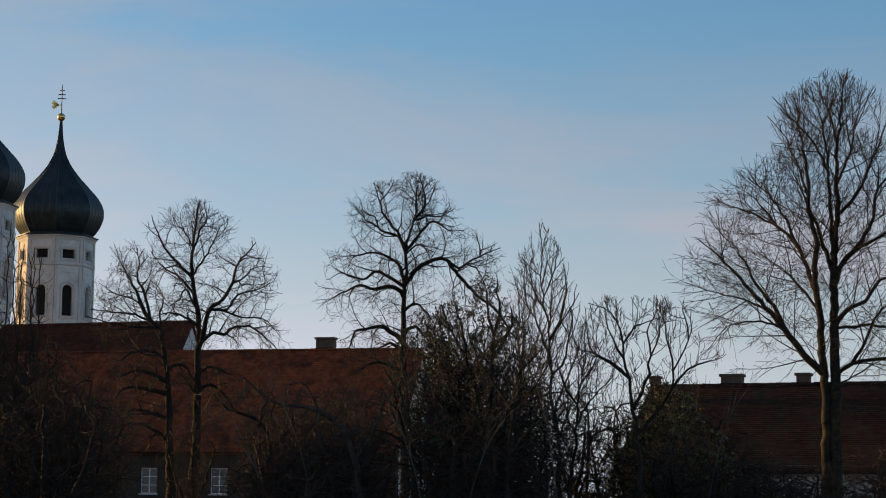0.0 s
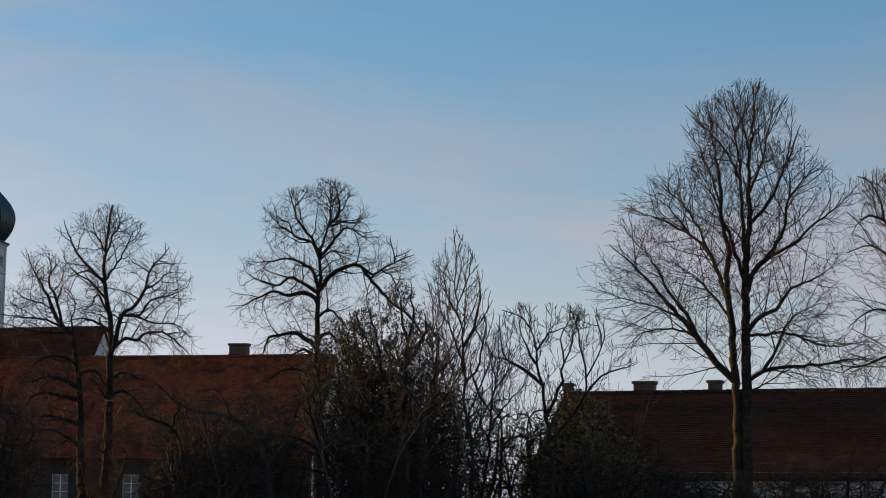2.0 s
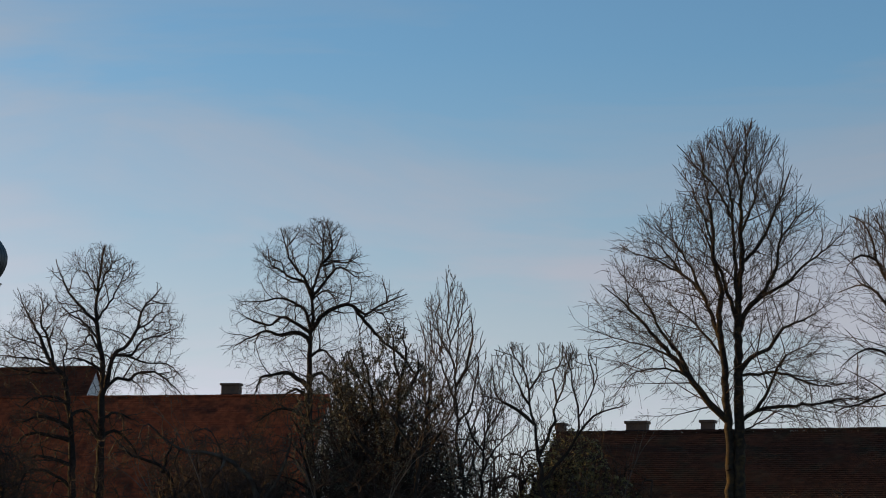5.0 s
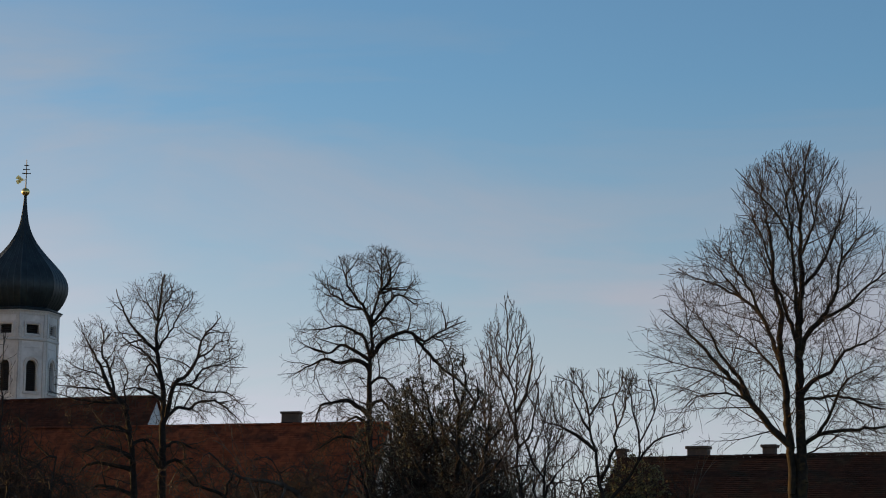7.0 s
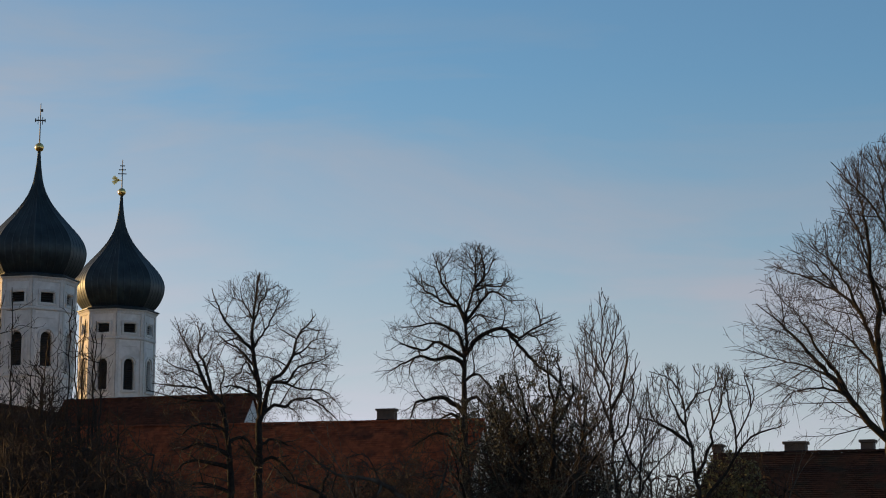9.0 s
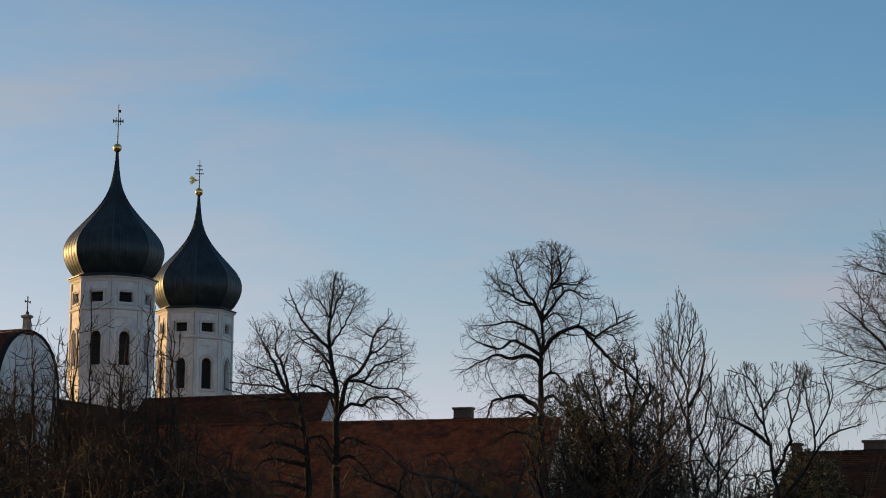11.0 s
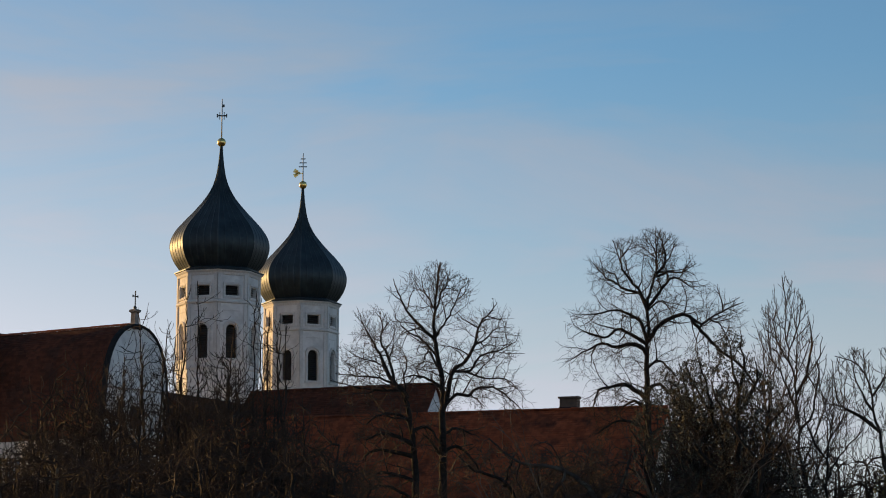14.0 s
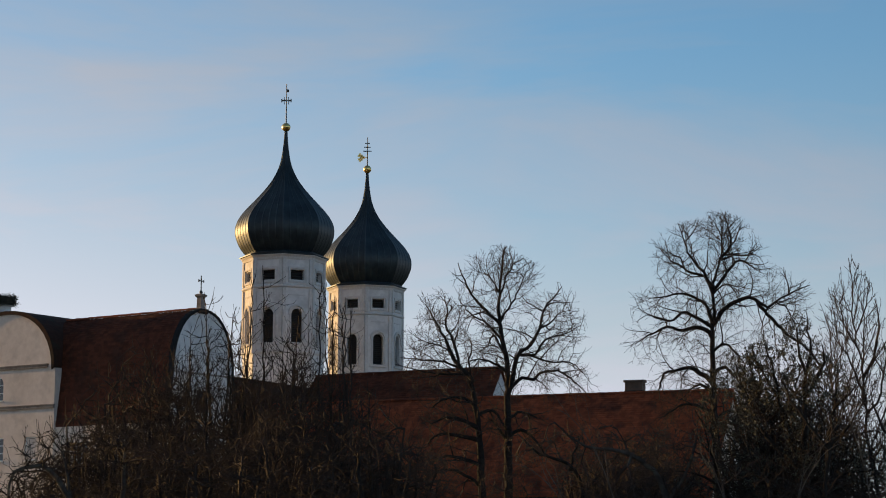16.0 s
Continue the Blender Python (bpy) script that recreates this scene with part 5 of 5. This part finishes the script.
clump = bare_tree("young_ash_tree", site(-9.6, 76.0), "clump of thin upright shoots before the white gable", "tree",
          [[(0, 0, 0), (0, 0, 5), (0.3, 0, 10.8)], [(0, 0, 0.4), (-0.6, 0.2, 5.0), (-0.5, 0.2, 9.8)], [(0, 0, 0.4), (0.7, -0.2, 5.0), (0.8, -0.2, 9.6)], [(0, 0, 0.4), (-1.2, -0.2, 4.6), (-1.3, -0.2, 8.2)]],
          [(0.3, 0, 9.0, 0.6, 0.7, 1.8), (-0.6, 0, 7.8, 0.8, 0.7, 1.8), (0.8, 0, 7.6, 0.7, 0.7, 1.8), (-1.3, 0, 6.4, 0.8, 0.8, 1.5)], 28, 1500, tip=0.0075, step=0.28, kill=0.30, reach=2.2, rise=0.6, wobble=0.18, per=(0.7, 0.5), length=(0.5, 0.25), spread=(0.35, 0.02), twig_rise=0.4, twig=M_TWIG_DARK, bark=M_BARK_DARK, group=ORCHARD)
for az, dd, turn, k, src in ((-8.7, 79, 130, 0.86, clump), (-8.0, 77, 20, 0.82, ash), (-10.4, 80, 250, 0.9, clump), (-7.4, 80, 200, 0.84, clump), (-5.9, 80, 75, 0.72, ash), (-9.2, 82, 300, 0.95, ash), (-7.1, 79, 40, 1.08, ash), (-8.4, 80, 160, 1.12, ash), (-9.9, 78, 215, 1.06, clump), (-7.75, 81, 330, 1.05, clump), (-6.3, 77, 280, 0.98, ash)):
    sx, sy = site(az, dd)
    copy_thing(src, pose(sx, sy, -0.05, 0, 0, turn) @ Matrix.Diagonal((k, k, k, 1)))
bare_tree("apple_tree", site(-13.0, 58.0), "dark old apple tree with a low spreading crown", "tree",
          [[(0, 0, 0), (0.1, 0, 1.8), (-0.6, 0, 3.4), (-1.4, 0, 4.4), (-2.2, 0, 4.2)], [(0, 0, 1.8), (0.7, 0.2, 3.4), (0.8, 0.2, 4.8)], [(-0.6, 0, 3.4), (-0.9, 0.3, 4.8)]],
          [(-1.4, 0, 4.2, 1.2, 1.2, 1.1), (0.6, 0, 4.4, 1.3, 1.2, 1.2), (-1.4, 0, 2.8, 1.6, 1.2, 0.8)], 29, 1200, limb=0.05, step=0.2, kill=0.3, reach=1.6, wobble=0.45, per=(0.9, 1.0), length=(0.36, 0.2), spread=(0.8, 0.02), twig=M_TWIG_DARK, group=ORCHARD)

hazel = bare_tree("hazel_tree", site(-4.9, 100.0), "fine-twigged bare tree close to the long house", "tree",
          [[(0, 0, 0), (0.2, 0, 2.6), (0.1, 0, 5.5), (0.3, 0, 7.0)], [(0.1, 0, 2.0), (-1.2, 0.2, 4.4), (-1.9, 0.2, 6.0)], [(0.1, 0, 2.2), (1.3, -0.2, 4.6), (2.0, -0.2, 6.2)]],
          [(-1.5, 0, 6.0, 1.5, 1.4, 1.6), (1.5, 0, 6.0, 1.5, 1.4, 1.7), (0, 0, 6.6, 1.5, 1.4, 1.6), (0, 0, 4.4, 2.2, 1.6, 1.2)], 42, 1800, step=0.28, kill=0.33, reach=1.8, tip=0.0065, power=2.3, wobble=0.35, rise=0.15, per=(0.9, 0.8), length=(0.5, 0.3), spread=(0.7, 0.03), limb=0.05, bark=M_BARK_DARK, group=ORCHARD, cap=4000)
for az, dd, turn, w, h in ((0.6, 98, 60, 1.0, 0.86), (1.9, 102, 140, 1.1, 0.95), (2.4, 97, 200, 0.8, 0.98), (-5.6, 104, 20, 1.1, 1.05), (0.1, 107, 250, 0.9, 0.95), (1.1, 109, 10, 1.0, 1.05), (2.2, 108, 110, 1.0, 1.1), (-1.9, 111, 35, 0.7, 0.9), (-4.0, 109, 300, 0.7, 0.95), (12.2, 98, 30, 1.0, 0.7), (13.9, 99, 180, 1.1, 0.66), (16.8, 96, 80, 1.1, 0.68), (18.2, 98, 10, 1.0, 0.7)):
    sx, sy = site(az, dd)
    copy_thing(hazel, pose(sx, sy, -0.05, 0, 0, turn) @ Matrix.Diagonal((w, w, h, 1)))

# four kinds of shrub, set out as a deep thicket
THICKET = "shrubs of the thicket"
KINDS = []
for seed, h, wide in ((31, 6.6, 2.0), (32, 5.0, 2.2), (33, 6.9, 1.7), (34, 5.4, 1.9)):
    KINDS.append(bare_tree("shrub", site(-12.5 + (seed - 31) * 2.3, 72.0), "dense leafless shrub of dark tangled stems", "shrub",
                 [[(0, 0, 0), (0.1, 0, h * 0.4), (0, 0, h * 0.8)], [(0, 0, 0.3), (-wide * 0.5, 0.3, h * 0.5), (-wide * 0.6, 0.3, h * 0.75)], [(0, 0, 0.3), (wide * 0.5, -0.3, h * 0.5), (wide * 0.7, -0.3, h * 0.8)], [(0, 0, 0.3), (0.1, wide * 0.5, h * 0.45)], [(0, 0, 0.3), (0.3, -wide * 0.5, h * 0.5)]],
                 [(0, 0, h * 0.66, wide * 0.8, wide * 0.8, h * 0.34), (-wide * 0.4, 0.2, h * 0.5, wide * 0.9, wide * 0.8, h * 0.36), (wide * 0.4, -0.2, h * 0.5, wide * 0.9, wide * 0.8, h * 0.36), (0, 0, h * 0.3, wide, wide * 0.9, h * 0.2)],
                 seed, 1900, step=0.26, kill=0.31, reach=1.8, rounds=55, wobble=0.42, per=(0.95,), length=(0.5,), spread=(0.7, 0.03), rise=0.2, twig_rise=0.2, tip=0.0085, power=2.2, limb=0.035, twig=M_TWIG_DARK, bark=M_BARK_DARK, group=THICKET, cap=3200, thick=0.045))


def thicket_height(az):
    """Height of the thicket along its row, in metres at 72 m."""
    marks = [(-17, 4.4), (-14.2, 5.2), (-13, 7.2), (-11, 8.3), (-9, 8.6), (-5.6, 8.4), (-4.4, 7.0), (-3.4, 5.6), (-2, 5.0), (0.5, 5.4), (2.5, 6.2), (4.2, 7.0), (7, 7.4), (9.6, 6.6), (12, 6.0), (13.4, 4.4), (14.5, 3.4), (22, 3.2)]
    return float(np.interp(az, [m[0] for m in marks], [m[1] for m in marks]))


rnd = random.Random(9)
for row, (dist, gap) in enumerate(((62.0, 1.35), (70.0, 0.9), (77.0, 0.9))):
    az = (-13.4, -13.7, -17.0)[row]
    while az < 21.5:
        k = rnd.randrange(4)
        dd = dist + rnd.uniform(-3, 3)
        s = thicket_height(az) * dd / 72 / (6.6, 5.0, 6.9, 5.4)[k] * rnd.uniform(0.82, 1.06) * (0.8, 0.95, 1.04)[row]
        w = rnd.uniform(0.85, 1.1)
        sx, sy = site(az, dd)
        copy_thing(KINDS[k], pose(sx, sy, -0.05, 0, 0, rnd.uniform(0, 360)) @ Matrix.Diagonal((w, w, s, 1)))
        az += gap * rnd.uniform(0.8, 1.2)
        if -5.1 < az < 0.3:  # gaps in the thicket before the boarded wall and the white gable
            az = 0.3 + row * 0.3
        if 2.9 < az < 5.2:
            az = 5.3 + row * 0.1
        if row < 2 and 7.0 < az < 10.2:
            az = 10.3 + row * 0.4
        if row == 0 and az > 10:
            break
# taller shrubs farther back, close to the long house
for az, dd, k, w, s in ((-5.4, 104, 2, 1.2, 1.05), (-4.9, 70, 0, 0.62, 1.05), (-4.6, 88, 2, 0.55, 0.95), (-2.0, 88, 3, 0.6, 0.42), (-2.0, 106, 2, 0.5, 0.75), (-0.2, 90, 1, 0.9, 0.5), (0.5, 102, 0, 1.2, 1.0), (1.1, 107, 2, 1.3, 1.05), (2.0, 103, 0, 1.3, 1.15), (2.2, 106, 3, 1.0, 1.4), (5.7, 67, 0, 0.8, 1.25), (6.4, 66, 2, 0.9, 1.15), (5.25, 66, 2, 0.7, 1.1), (6.2, 65, 0, 1.0, 1.25), (7.0, 66, 2, 0.9, 1.02), (6.7, 69, 0, 0.85, 1.2), (0.9, 92, 3, 1.1, 1.2), (1.7, 94, 0, 1.2, 1.1), (2.1, 92, 2, 1.0, 1.0), (12.6, 95, 1, 1.1, 1.0), (13.6, 92, 3, 1.0, 0.85), (16.6, 92, 1, 1.1, 0.9), (17.6, 95, 0, 1.0, 0.75), (18.6, 92, 2, 1.0, 0.7), (-12.9, 83, 0, 1.0, 1.34), (-12.3, 85, 2, 1.0, 1.46), (-11.7, 84, 0, 1.1, 1.6), (-11.1, 85, 2, 1.0, 1.55), (-10.6, 84, 3, 1.1, 1.9)):
    sx, sy = site(az, dd)
    copy_thing(KINDS[k], pose(sx, sy, -0.05, 0, 0, rnd.uniform(0, 360)) @ Matrix.Diagonal((w, w, s, 1)))


# ---------- long pale canes arching out of the thicket ----------
def cane(az0, d, z0, reach_x, rise, r):
    x, y = site(az0, d)
    t = thing("bramble_cane", pose(x, y, 0, 0, 0, -az0), "long pale bare cane arching out of the thicket", "shrub", "arching canes")
    n = 26
    pts = []
    for i in range(n + 1):
        u = i / n
        pts.append(np.array((reach_x * u ** 1.6, 0.3 * math.sin(2.2 * u), z0 * (1 - (1 - u) ** 1.7) + rise * u)))
    pos = np.array(pts)
    parent = np.arange(n + 1) - 1
    rad = np.linspace(r, r * 0.3, n + 1)
    v, f = tubes(pos, parent, rad, np.arange(1, n + 1), 6)
    fast_mesh("stem", v, f, M_TWIG_PALE, t)
    rng = np.random.default_rng(int(abs(az0) * 100))
    for k in range(5):
        i = int(rng.integers(10, n - 2))
        q = np.stack([pos[i] + (pos[i] - pos[i - 2]) * 1.2 * j + np.array((rng.normal() * 0.06, 0, 0.10)) * j for j in range(4)])
        v, f = tubes(q, np.arange(4) - 1, np.linspace(rad[i] * 0.6, 0.004, 4), np.arange(1, 4), 4)
        fast_mesh("side_shoot", v, f, M_TWIG_PALE, t)


for args in ((0.6, 60.0, 4.6, -2.4, 0.0, 0.026), (1.6, 62.0, 5.4, -2.2, 0.9, 0.028), (5.4, 58.0, 4.4, 1.8, 0.6, 0.022), (4.6, 57.0, 3.8, -1.2, 0.8, 0.022), (8.2, 58.0, 5.0, -1.0, 1.0, 0.024), (12.0, 60.0, 4.8, 1.4, 0.8, 0.022)):
    cane(*args)
